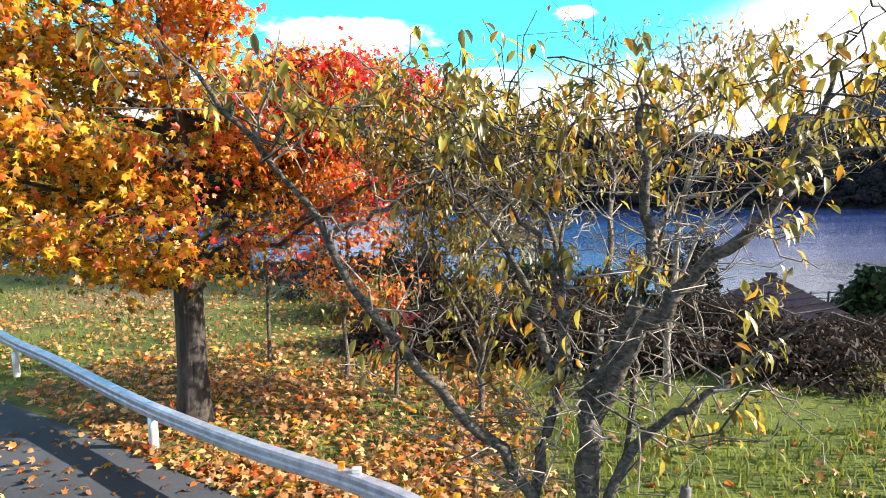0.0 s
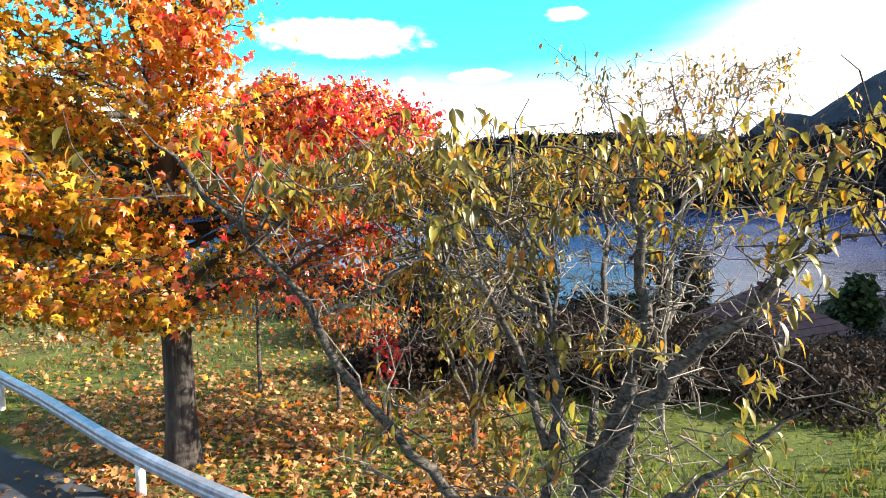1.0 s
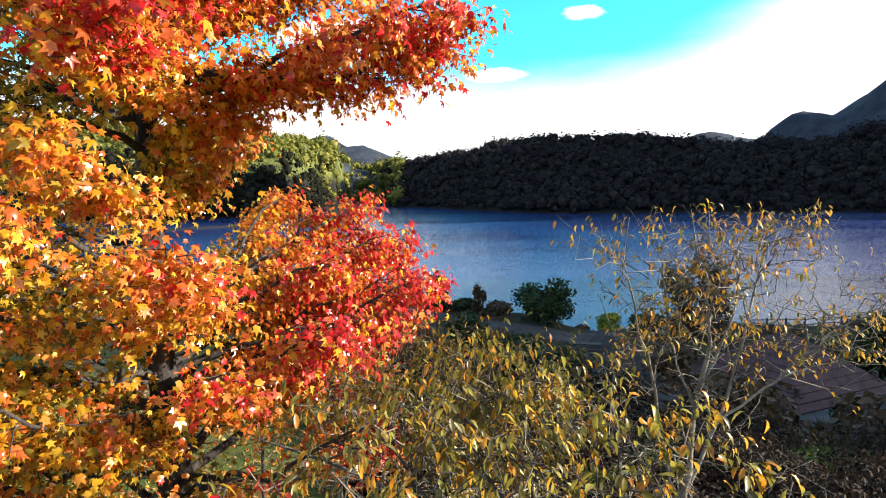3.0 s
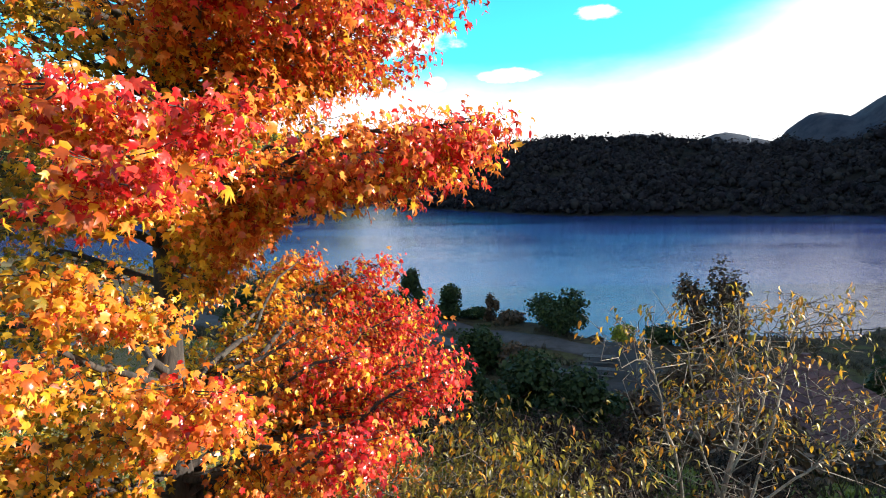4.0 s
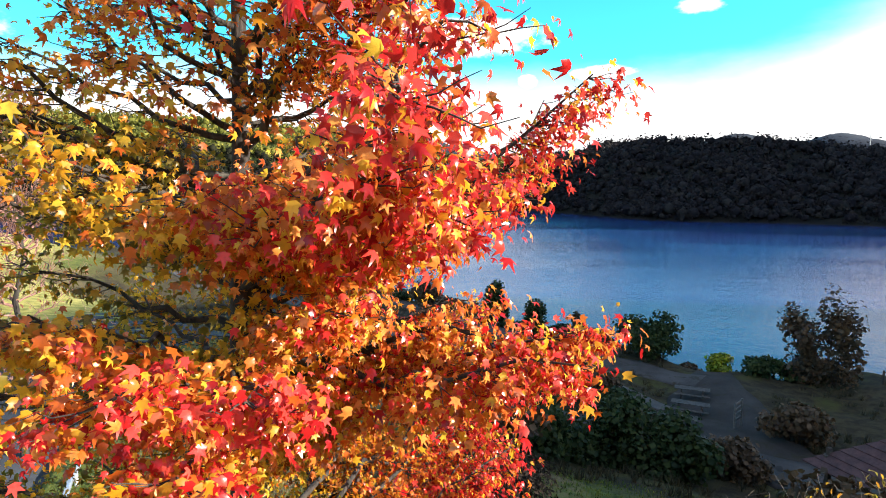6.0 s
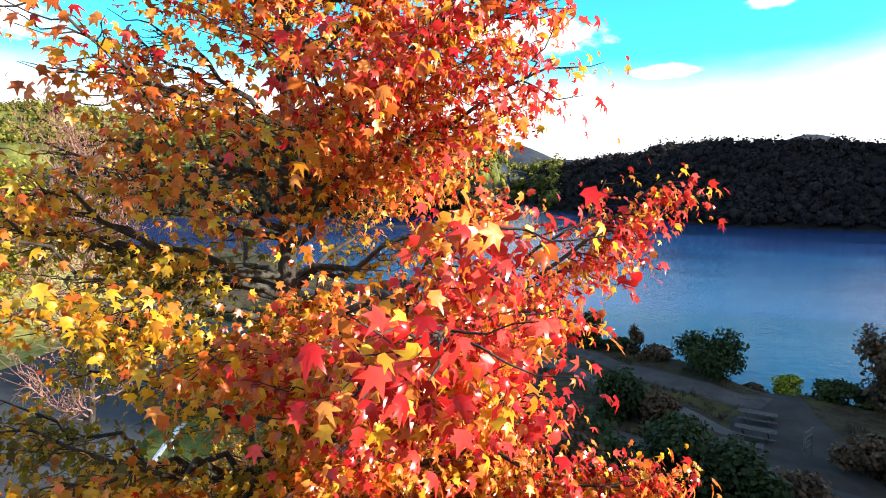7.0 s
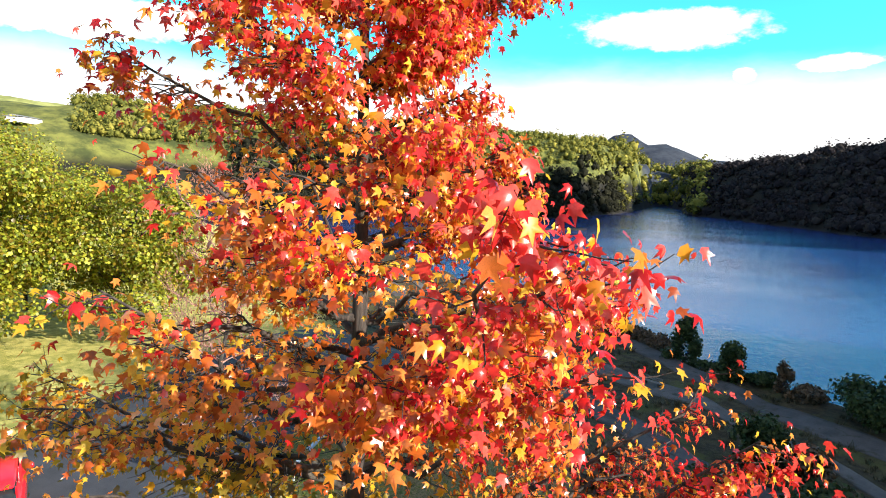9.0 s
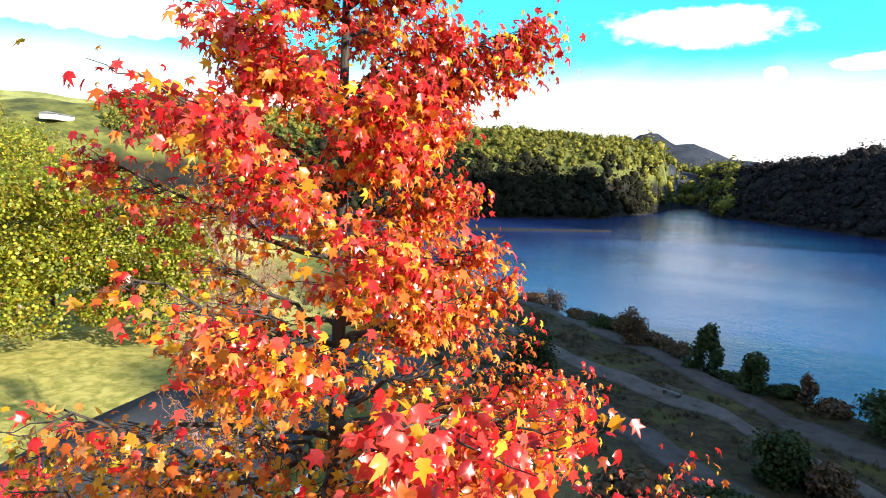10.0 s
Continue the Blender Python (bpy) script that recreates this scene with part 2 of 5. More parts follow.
# dry brown lakeside grass below the bank, its tone also darkened to deepen the shade
height_z = n.add("ShaderNodeSeparateXYZ")
n.put(height_z.inputs[0], at)
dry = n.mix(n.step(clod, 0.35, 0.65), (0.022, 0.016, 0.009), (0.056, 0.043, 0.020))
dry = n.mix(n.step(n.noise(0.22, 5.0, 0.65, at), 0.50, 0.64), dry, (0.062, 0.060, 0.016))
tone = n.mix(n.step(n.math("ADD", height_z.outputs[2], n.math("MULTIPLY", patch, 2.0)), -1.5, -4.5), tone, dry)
# pale dry meadow on the left, its colour also brightened to look sunlit
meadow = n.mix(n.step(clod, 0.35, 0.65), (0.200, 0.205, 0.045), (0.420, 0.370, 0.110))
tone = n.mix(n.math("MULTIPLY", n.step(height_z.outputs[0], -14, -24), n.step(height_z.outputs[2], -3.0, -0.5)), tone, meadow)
# woodland on the hills past the lake: sunlit tone first, shaded and hazy tones below
wooded = n.mix(n.step(n.noise(0.05, 6.0, 0.7, at), 0.35, 0.65), (0.040, 0.052, 0.016), (0.165, 0.172, 0.040))
tone = n.mix(n.step(n.vec("LENGTH", n.vec("MULTIPLY", at, (1, 1, 0))), 300, 340), tone, wooded)
# bluish haze of the distant summits, painted as a ground tone
hazy_blue = n.mix(n.step(n.noise(0.02, 6.0, 0.7, at), 0.35, 0.65), (0.012, 0.017, 0.030), (0.034, 0.042, 0.056))
shaded_floor = n.mix(n.step(n.noise(0.06, 6.0, 0.7, at), 0.35, 0.65), (0.007, 0.007, 0.006), (0.018, 0.017, 0.013))
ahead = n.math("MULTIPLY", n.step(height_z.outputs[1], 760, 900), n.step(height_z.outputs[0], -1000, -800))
# shade on the far bank and along its shore, painted as a darker ground tone
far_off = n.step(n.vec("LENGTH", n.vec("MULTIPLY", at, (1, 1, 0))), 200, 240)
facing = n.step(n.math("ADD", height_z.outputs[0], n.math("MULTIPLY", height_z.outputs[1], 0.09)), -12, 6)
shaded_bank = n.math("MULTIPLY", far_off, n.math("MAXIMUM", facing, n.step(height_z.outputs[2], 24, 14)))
tone = n.mix(shaded_bank, tone, shaded_floor)
tone = n.mix(ahead, tone, hazy_blue)
# high green hill beyond the left bank, haze and sunlight painted into its colour
hazy_hill = n.mix(n.step(n.noise(0.012, 5.0, 0.65, at), 0.35, 0.65), (0.140, 0.165, 0.050), (0.300, 0.310, 0.100))
tone = n.mix(n.step(height_z.outputs[0], -650, -900), tone, hazy_hill)
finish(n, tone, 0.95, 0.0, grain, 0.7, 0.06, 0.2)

# lake water: dark, clear, with small ripples that fade into calm streaks
WATER, n = material("lake_water")
at = n.coords("Object")
calm = n.step(n.noise(0.012, 3.0, 0.5, n.vec("MULTIPLY", at, (1, 2.5, 1))), 0.35, 0.65)
ripple = n.math("ADD", n.noise(0.9, 4.0, 0.6, at), n.math("MULTIPLY", n.noise(0.18, 3.0, 0.5, at), 1.5))
water_shader = finish(n, (0.012, 0.025, 0.112), n.math("ADD", 0.14, n.math("MULTIPLY", calm, 0.07)), 0.0, ripple, 0.28, 0.20, 0.26)
water_shader.inputs["IOR"].default_value = 1.33
# shaded and sunlit versions of the woods, the light put into their colours
FOREST_SHADE = leafy("shaded_forest_crown", (0.017, 0.015, 0.019), (0.026, 0.023, 0.026), (0.040, 0.036, 0.033), 0.1, 0.9, 0.6, 0.05)
FOREST_SUN = leafy("sunlit_autumn_crown", (0.045, 0.058, 0.014), (0.14, 0.145, 0.028), (0.26, 0.235, 0.045), 0.15, 0.8, 0.6, 0.1)
# shade at the foot of the left hill, painted as near-black crowns
FOREST_DEEP_SHADE = leafy("deep_shade_crown", (0.010, 0.011, 0.008), (0.018, 0.019, 0.012), (0.030, 0.031, 0.017), 0.1, 0.9, 0.6, 0.05)
THICKET = leafy("thicket_leaf", (0.016, 0.012, 0.010), (0.034, 0.025, 0.020), (0.070, 0.050, 0.036), 0.2, 0.7, 40.0, 0.1)
PINK_BARK = mottled("pinkish_bark", (0.15, 0.070, 0.058), (0.36, 0.20, 0.165), 5.0)
# ---- building tools ----
def mesh_from(name, verts, faces, material_, smooth=False):
    """A mesh from arrays: verts (n, 3) and faces, an array of triangles or quads, or a list of polygons."""
    me = bpy.data.meshes.new(name)
    if isinstance(faces, np.ndarray):
        verts = np.asarray(verts, np.float32)
        me.vertices.add(len(verts))
        me.vertices.foreach_set("co", verts.ravel())
        count, corners = faces.shape
        me.loops.add(count * corners)
        me.loops.foreach_set("vertex_index", faces.astype(np.int32).ravel())
        me.polygons.add(count)
        me.polygons.foreach_set("loop_start", np.arange(0, count * corners, corners, dtype=np.int32))
        me.update(calc_edges=True)
    else:
        me.from_pydata([tuple(v) for v in verts], [], faces)
        me.update()
    if smooth:
        me.polygons.foreach_set("use_smooth", np.ones(len(me.polygons), bool))
    me.materials.append(material_)
    return me


def part(name, me, parent, label="", kind=""):
    """One mesh object under a thing or a part. me: a mesh, or a bmesh with its material as a pair."""
    ob = new(name, me)
    ob.parent = parent
    return tagged(ob, label, kind=kind)


def thing(name, label, category, at=(0, 0, 0), turn=0.0, group="", kind=""):
    ob = new(name)
    ob.matrix_world = pose(*at, 0, 0, turn)
    return tagged(ob, label, category, group, kind)


def boxes(name, rows, material_, bevel=0.01):
    """A mesh of bevelled boxes: rows of (centre, size) or (centre, size, Euler degrees)."""
    bm = bmesh.new()
    for centre, size, *turn in rows:
        m = pose(*centre, *(turn[0] if turn else (0, 0, 0))) @ Matrix.Diagonal((*size, 1))
        made = bmesh.ops.create_cube(bm, size=1.0, matrix=m)
        if bevel:
            edges = list({e for v in made["verts"] for e in v.link_edges})
            bmesh.ops.bevel(bm, geom=edges, offset=min(bevel, 0.4 * min(size)), segments=2, affect="EDGES", profile=0.5)
    me = bpy.data.meshes.new(name)
    bm.to_mesh(me)
    bm.free()
    me.materials.append(material_)
    return me


def tubes(name, lines, material_, sides=6):
    """Round, tapering limbs joined into one mesh: lines of (points, radii)."""
    verts, faces, base = [], [], 0
    for points, radii in lines:
        points = np.asarray(points, float)
        along = np.gradient(points, axis=0)
        along /= np.linalg.norm(along, axis=1, keepdims=True) + 1e-9
        side = np.cross(along, (0.31, 0.17, 0.93))
        side /= np.linalg.norm(side, axis=1, keepdims=True) + 1e-9
        other = np.cross(along, side)
        a = np.linspace(0, 2 * np.pi, sides, endpoint=False)
        ring = (points[:, None] + np.asarray(radii)[:, None, None] * (np.cos(a)[None, :, None] * side[:, None] + np.sin(a)[None, :, None] * other[:, None]))
        verts.append(ring.reshape(-1, 3))
        n = len(points)
        i, j = np.meshgrid(np.arange(n - 1), np.arange(sides), indexing="ij")
        k = (j + 1) % sides
        faces.append((base + np.stack([i * sides + j, i * sides + k, (i + 1) * sides + k, (i + 1) * sides + j], -1)).reshape(-1, 4))
        base += n * sides
    return mesh_from(name, np.concatenate(verts), np.concatenate(faces), material_, True)


def bent(a, b, rng, sag=0.0, wobble=0.05, steps=7, rise=0.0):
    """A limb's line from a to b, with a sag, a rise towards the tip and some wobble."""
    a, b = np.asarray(a, float), np.asarray(b, float)
    s = np.linspace(0, 1, steps)[:, None]
    far = np.linalg.norm(b - a)
    line = a + (b - a) * s
    line[:, 2:] += (-sag * np.sin(np.pi * s) + rise * (s ** 2 - s)) * far
    line[1:-1] += rng.normal(0, wobble * far, (steps - 2, 3)) * 0.5
    return line


def spline(points, steps):
    """A smooth line through a few points."""
    p = np.asarray(points, float)
    p = np.vstack([2 * p[0] - p[1], p, 2 * p[-1] - p[-2]])
    out = []
    for a, b, c, d in zip(p, p[1:], p[2:], p[3:]):
        for s in np.linspace(0, 1, steps, endpoint=False):
            out.append(0.5 * (2 * b + (c - a) * s + (2 * a - 5 * b + 4 * c - d) * s ** 2 + (3 * b - a - 3 * c + d) * s ** 3))
    return np.array(out + [p[-2]])


def star_leaf(curl):
    """A five-lobed star leaf, 1 across, its stalk at the origin and its main lobe along +y; folded and drooping."""
    outline = [(0.0, 0.0)]
    tips = ((-118, 0.36), (-58, 0.52), (0, 0.62), (58, 0.52), (118, 0.36))
    centre = np.array((0.0, 0.30))
    for n, (a, far) in enumerate(tips):
        if n:
            between = (tips[n - 1][0] + a) / 2
            outline.append(tuple(centre + 0.245 * np.array((math.sin(radians(between)), math.cos(radians(between))))))
        outline.append(tuple(centre + far * np.array((math.sin(radians(a)), math.cos(radians(a))))))
    flat = np.array([tuple(centre)] + outline)
    z = -curl * ((flat[:, 0]) ** 2 + 0.6 * (flat[:, 1] - 0.3) ** 2) + 0.34 * np.abs(flat[:, 0]) * (1 - curl * 0.25)
    verts = np.column_stack([flat, z])
    count = len(outline)
    return verts, np.array([(0, 1 + (n + 1) % count, 1 + n) for n in range(count)])


def long_leaf(curl):
    """A pointed oval leaf, 1 long, folded along its middle and curling down."""
    s = np.array((0.0, 0.25, 0.55, 0.82, 1.0))
    half = np.array((0.0, 0.17, 0.21, 0.11, 0.0))
    verts, faces = [], []
    for y, w in zip(s, half):
        drop = -curl * y * y
        verts += [(0, y, drop)] if w == 0 else [(-w, y, drop + 0.45 * w), (0, y, drop), (w, y, drop + 0.45 * w)]
    for a, b in ((1, 4), (4, 7)):
        faces += [(a, a + 1, b + 1), (a, b + 1, b), (a + 1, a + 2, b + 2), (a + 1, b + 2, b + 1)]
    faces += [(0, 2, 1), (0, 3, 2), (7, 8, 10), (8, 9, 10)]
    return np.array(verts, float), np.array(faces)


def leaf_turns(rng, count, outward, droop=0.5, spread=0.7, sunward=(0, 0, 0)):
    """Turns for leaves: blades look outward, up and towards the light, tips hang down and outward. outward: (count, 3)."""
    normal = 0.75 * outward + np.array((0, 0, 0.55)) + np.array(sunward) + rng.normal(0, spread, (count, 3))
    normal /= np.linalg.norm(normal, axis=1, keepdims=True)
    tip = 0.5 * outward - np.array((0, 0, droop * 1.6)) + rng.normal(0, spread * 0.8, (count, 3))
    tip -= (tip * normal).sum(1, keepdims=True) * normal
    tip /= np.linalg.norm(tip, axis=1, keepdims=True) + 1e-9
    return np.stack([np.cross(tip, normal), tip, normal], -1)


def leaf_cloud(name, shapes, places, turns, sizes, rng, material_):
    """All leaves of one colour joined into one mesh; each takes one of the given shapes."""
    verts, faces, base = [], [], 0
    pick = rng.integers(0, len(shapes), len(places))
    for n, (v, f) in enumerate(shapes):
        mine = pick == n
        if not mine.any():
            continue
        p = places[mine][:, None] + sizes[mine][:, None, None] * np.einsum("nij,kj->nki", turns[mine], v)
        verts.append(p.reshape(-1, 3))
        faces.append((base + np.arange(mine.sum())[:, None, None] * len(v) + f).reshape(-1, 3))
        base += p.shape[0] * len(v)
    return mesh_from(name, np.concatenate(verts), np.concatenate(faces), material_)


STARS = [star_leaf(c) for c in (0.4, 0.9, 1.5, 2.2)]
OVALS = [long_leaf(c) for c in (0.1, 0.35, 0.6)]
TUFT = [(np.array([(-0.5, -0.5, 0), (0.5, -0.5, 0.1), (0.6, 0.4, -0.1), (0.0, 0.75, 0.0), (-0.6, 0.4, 0.12)]), np.array([(0, 1, 2), (0, 2, 3), (0, 3, 4)]))]


def single_leaves(name, shapes, places, turns, sizes, materials, rng, parent):
    """Leaves that can be picked apart, one object each on shared meshes."""
    meshes = [[mesh_from(name, v, f, m) for v, f in shapes] for m in materials]
    for n in range(len(places)):
        m = Matrix(turns[n].tolist()).to_4x4()
        m.translation = places[n]
        group = meshes[n % len(meshes)] if len(meshes) > 1 else meshes[0]
        ob = new(name, group[int(rng.integers(0, len(shapes)))])
        ob.parent = parent
        ob.matrix_basis = m @ Matrix.Scale(float(sizes[n]), 4)
# ---- the land ----
WATER_Z = -9.5


def smooth(a, b, x):
    t = np.clip((x - a) / (b - a), 0, 1)
    return t * t * (3 - 2 * t)


def waves(x, y, size, seed):
    """Soft rolling noise of about the given size, between -1 and 1."""
    rng = np.random.default_rng(seed)
    out = 0 * x
    for n in range(6):
        a, p = rng.uniform(0, 2 * np.pi, 2)
        k = 2 * np.pi / size * rng.uniform(0.6, 1.7)
        out = out + np.sin(k * (x * np.cos(a) + y * np.sin(a)) + p)
    return out / 4


def bearing(x, y):
    return np.degrees(np.arctan2(x, y))


def near_shore(x):
    """The y at which the near bank meets the water."""
    return np.interp(x, (-160, -90, -60, -41, -23, -11, -4, 3, 9, 14, 20, 40, 80, 130), (150, 146, 118, 102, 90, 81, 73, 67, 63, 59.5, 57.5, 60.5, 64, 90)) + 1.2 * np.sin(x * 0.31) + 0.8 * np.sin(x * 0.77 + 1)


AZ = (-180, -110, -85, -70, -58, -45, -30, -24, -15, -10.5, -8.5, -6.5, -5, 0, 6, 10, 18, 26, 32, 37, 42, 46, 50, 58, 66, 75, 90, 180)
FAR_SHORE = (900, 700, 420, 370, 370, 375, 372, 372, 420, 560, 850, 850, 560, 465, 376, 356, 342, 345, 350, 352, 380, 420, 460, 460, 500, 600, 900, 900)
# the steep ridge at 42 to 75 is unseen, raised to shade the far bank
RIDGE_EL = (4, 4, 5, 5.6, 6.8, 6.6, 6.2, 5.8, 5.5, 4.5, 2.6, 2.2, 2.8, 3.6, 4.6, 4.9, 4.4, 3.8, 3.9, 4.5, 11.0, 18.0, 24.0, 26.0, 24.0, 14.0, 5, 4)


def height(x, y):
    """The ground's height: a terrace, a bank down to the lakeside, the lake's bed, and wooded hills beyond."""
    edge = np.interp(x, (-45, -10, -3, 0, 2, 14), (40, 19, 12.5, 9.0, 7.6, 2.5))
    down = smooth(0, 34, y - edge)
    low = -8.3 + 0.25 * waves(x, y, 14, 3)
    z = (1 - down) * (0.05 * waves(x, y, 5, 1)) + down * low + 0.12 * down * waves(x, y, 6, 2)
    shore = near_shore(x)
    z = z + (-13.0 - z) * smooth(-3.5, 9, y - shore)
    # the left meadow climbs gently away from the lake
    meadow = smooth(-38, -90, x) * smooth(120, 60, y) * smooth(-30, 30, y)
    z = z * (1 - meadow) + meadow * (2.0 + 0.025 * np.hypot(x, y))
    r, az = np.hypot(x, y), bearing(x, y)
    start, rise = np.interp(az, AZ, FAR_SHORE), np.interp(az, AZ, RIDGE_EL)
    start = start + 12 * waves(x, y, 120, 5)
    deep = 170 + 0 * r
    ridge = 6 + np.tan(np.radians(rise)) * (start + deep) - 9.0
    up = smooth(0, 1, (r - start + 8) / deep) ** 0.8
    fall = smooth(0, 1, (r - start - deep) / 500)
    hill = WATER_Z - 3 + (ridge - WATER_Z + 3) * up * (1 - 0.7 * fall) + 3.5 * up * waves(x, y, 90, 6)
    z = np.where(r > start - 12, np.maximum(hill, z * (r < 250) - 13 * (r >= 250)), z)
    # a spur out of view, added to keep the low sun off the lakeside
    u, v = 0.070 * x + 0.998 * y, 0.998 * x - 0.070 * y
    spur = 84 * smooth(5, 13.5, u) * smooth(108, 90, u) * smooth(116, 158, v) * smooth(420, 320, v)
    z = np.maximum(z, np.where(spur > 1, spur - 8, -99))
    # distant summits
    away = smooth(620, 900, r)
    for px, py, pz, wide in ((-600, 3050, 292, 165), (-450, 3150, 240, 270), (-170, 3200, 165, 300), (-2300, 1250, 255, 620), (-1700, 1050, 165, 420), (964, 1149, 238, 215), (760, 1290, 160, 100), (560, 2000, 172, 240), (830, 1950, 165, 220)):
        far = np.hypot(x - px, (y - py) * 0.6)
        z = np.maximum(z, away * ((pz + 70) * np.exp(-0.5 * (far / wide) ** 2) + 7 * waves(x, y, 260, 8) + 5 * waves(x, y, 90, 9) + 2.5 * waves(x, y, 38, 10)) - 70)
    return z


def polar_sheet(name, radii, bearings, lift, material_):
    r, a = np.meshgrid(radii, np.radians(bearings), indexing="ij")
    x, y = r * np.sin(a), r * np.cos(a)
    verts = np.stack([x, y, lift(x, y)], -1).reshape(-1, 3)
    nr, na = r.shape
    i, j = np.meshgrid(np.arange(nr - 1), np.arange(na - 1), indexing="ij")
    faces = np.stack([i * na + j, i * na + j + 1, (i + 1) * na + j + 1, (i + 1) * na + j], -1).reshape(-1, 4)[:, ::-1]
    return mesh_from(name, verts, faces, material_, True)


rings = np.concatenate([np.linspace(0.02, 60, 130), np.linspace(61, 130, 80), np.geomspace(132, 900, 90), np.geomspace(920, 4600, 100)])
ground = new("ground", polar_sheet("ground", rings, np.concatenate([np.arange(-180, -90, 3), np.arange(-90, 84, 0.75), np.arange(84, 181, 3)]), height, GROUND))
tagged(ground, "grassy terrace strewn with fallen leaves, dropping to the lakeside", "ground", kind="structure")

water = new("water", polar_sheet("water", np.geomspace(30, 1300, 40), np.arange(-90, 100, 2.0), lambda x, y: 0 * x + WATER_Z, WATER))
tagged(water, "calm blue lake reflecting the sky", "lake", kind="structure")


PATHS = []


def strip(name, line, widths, material_, lift=0.03, thick=0.08, rough_edge=0.14):
    """A path that follows the ground, with real edges."""
    line = spline(line, 8)
    PATHS.append((line, max(widths) * 0.5))
    along = np.gradient(line, axis=0)
    along /= np.linalg.norm(along, axis=1, keepdims=True)
    side = np.stack([-along[:, 1], along[:, 0]], -1)
    wide = np.interp(np.linspace(0, 1, len(line)), np.linspace(0, 1, len(widths)), widths) * (1 + rough_edge * waves(line[:, 0], line[:, 1], 6.0, 31))
    across = np.linspace(-0.5, 0.5, 7)
    p = line[:, None] + across[None, :, None] * wide[:, None, None] * side[:, None]
    z = height(p[..., 0], p[..., 1]) + lift
    top = np.concatenate([p, z[..., None]], -1)
    under = top.copy()
    under[..., 2] -= thick
    grid = np.concatenate([under[:, :1], top, under[:, -1:]], 1)
    n, m = grid.shape[:2]
    i, j = np.meshgrid(np.arange(n - 1), np.arange(m - 1), indexing="ij")
    faces = np.stack([i * m + j, i * m + j + 1, (i + 1) * m + j + 1, (i + 1) * m + j], -1).reshape(-1, 4)
    if np.cross(np.append(along[0], 0), np.append(side[0], 0))[2] > 0:
        faces = faces[:, ::-1]
    return new(name, mesh_from(name, grid.reshape(-1, 3), faces, material_))


# roads and paths
road = strip("road", [(-24, 42), (-21.5, 28), (-19, 17.5), (-14.5, 9.0), (-7.5, 3.2), (0, -1.2), (10, -5.0), (24, -9)], (8, 8.5, 9.5, 10, 9.2, 9.0, 9, 9), ASPHALT, 0.02, rough_edge=0.0)
tagged(road, "dark asphalt road strewn with fallen leaves beside the guard rail", "road", kind="structure")
path_1 = strip("path_1", [(-60, 92), (-36, 73), (-18, 57.8), (-11.3, 52.3), (-6.3, 47.5), (-2, 43.6), (4, 39.5), (10, 37), (16, 35), (30, 30)], (3.8, 3.8, 3.8, 3.9, 4.0, 4.0, 4.0, 4), GRAVEL_PATH, 0.05)
tagged(path_1, "wide grey lakeside path in shade", "path", kind="structure")
path_2 = strip("path_2", [(-60, 100), (-36, 81), (-20, 67.5), (-9.5, 61.0), (-2.5, 57.0), (2.3, 52.4), (5.5, 49.4), (9.0, 45.5)], (2.0, 2.2, 2.6, 3.4, 2.4, 1.9, 1.9, 1.8), PALE_PATH, 0.06)
tagged(path_2, "narrow pale path along the grassy shore", "path", kind="structure")
path_3 = strip("path_3", [(-55, 109), (-32, 91.5), (-18, 80), (-8.3, 71.5), (-2.3, 64.7), (3.8, 58.3), (8.2, 54.9), (12.5, 52.0)], (2.0, 2.2, 2.8, 3.2, 3.2, 3.2, 3.2, 3.0), GRAVEL_PATH, 0.05)
tagged(path_3, "dull grey track beside the water", "path", kind="structure")
path_4 = strip("path_4", [(15.2, 57.5), (13.4, 52.0), (12.2, 46.0), (12.4, 40.0), (14.5, 34.0)], (1.6, 4.0, 6.5, 7.0, 6.0), BARE_EARTH, 0.035)
tagged(path_4, "bare trodden earth round the picnic tables", "path", kind="structure")


# a low dark mud bank just out of the water
rows = np.linspace(0, 1, 26)
bank_line = np.stack([-150 + 78 * rows, 212 + 82 * rows], -1)
half = 7.0 * np.sin(np.pi * rows) ** 0.6 + 0.3
edge = np.stack([-0.72 + 0 * rows, 0.69 + 0 * rows], -1)
mud_verts = np.concatenate([np.column_stack([bank_line + k * half[:, None] * edge, WATER_Z - 0.4 + h + 0 * rows]) for k, h in ((-1, 0.0), (-0.6, 0.8), (0.0, 1.15), (0.6, 0.8), (1, 0.0))])
mud_faces = np.array([(k * 26 + i, k * 26 + i + 1, k * 26 + 27 + i, k * 26 + 26 + i) for k in range(4) for i in range(25)])
tagged(new("mud_bank", mesh_from("mud_bank", mud_verts, mud_faces, MUD, True)), "low dark mud bank in the lake", "bank", kind="structure")


# ---- far woods ----
def blob(rng, tris=1):
    bm = bmesh.new()
    bmesh.ops.create_icosphere(bm, subdivisions=tris, radius=1.0)
    v = np.array([tuple(x.co) for x in bm.verts])
    bm.verts.index_update()
    f = np.array([[x.index for x in face.verts] for face in bm.faces])
    bm.free()
    v *= 1 + rng.normal(0, 0.16, (len(v), 1))
    v[:, 2] = v[:, 2] * 1.05 + 0.35
    return v, f


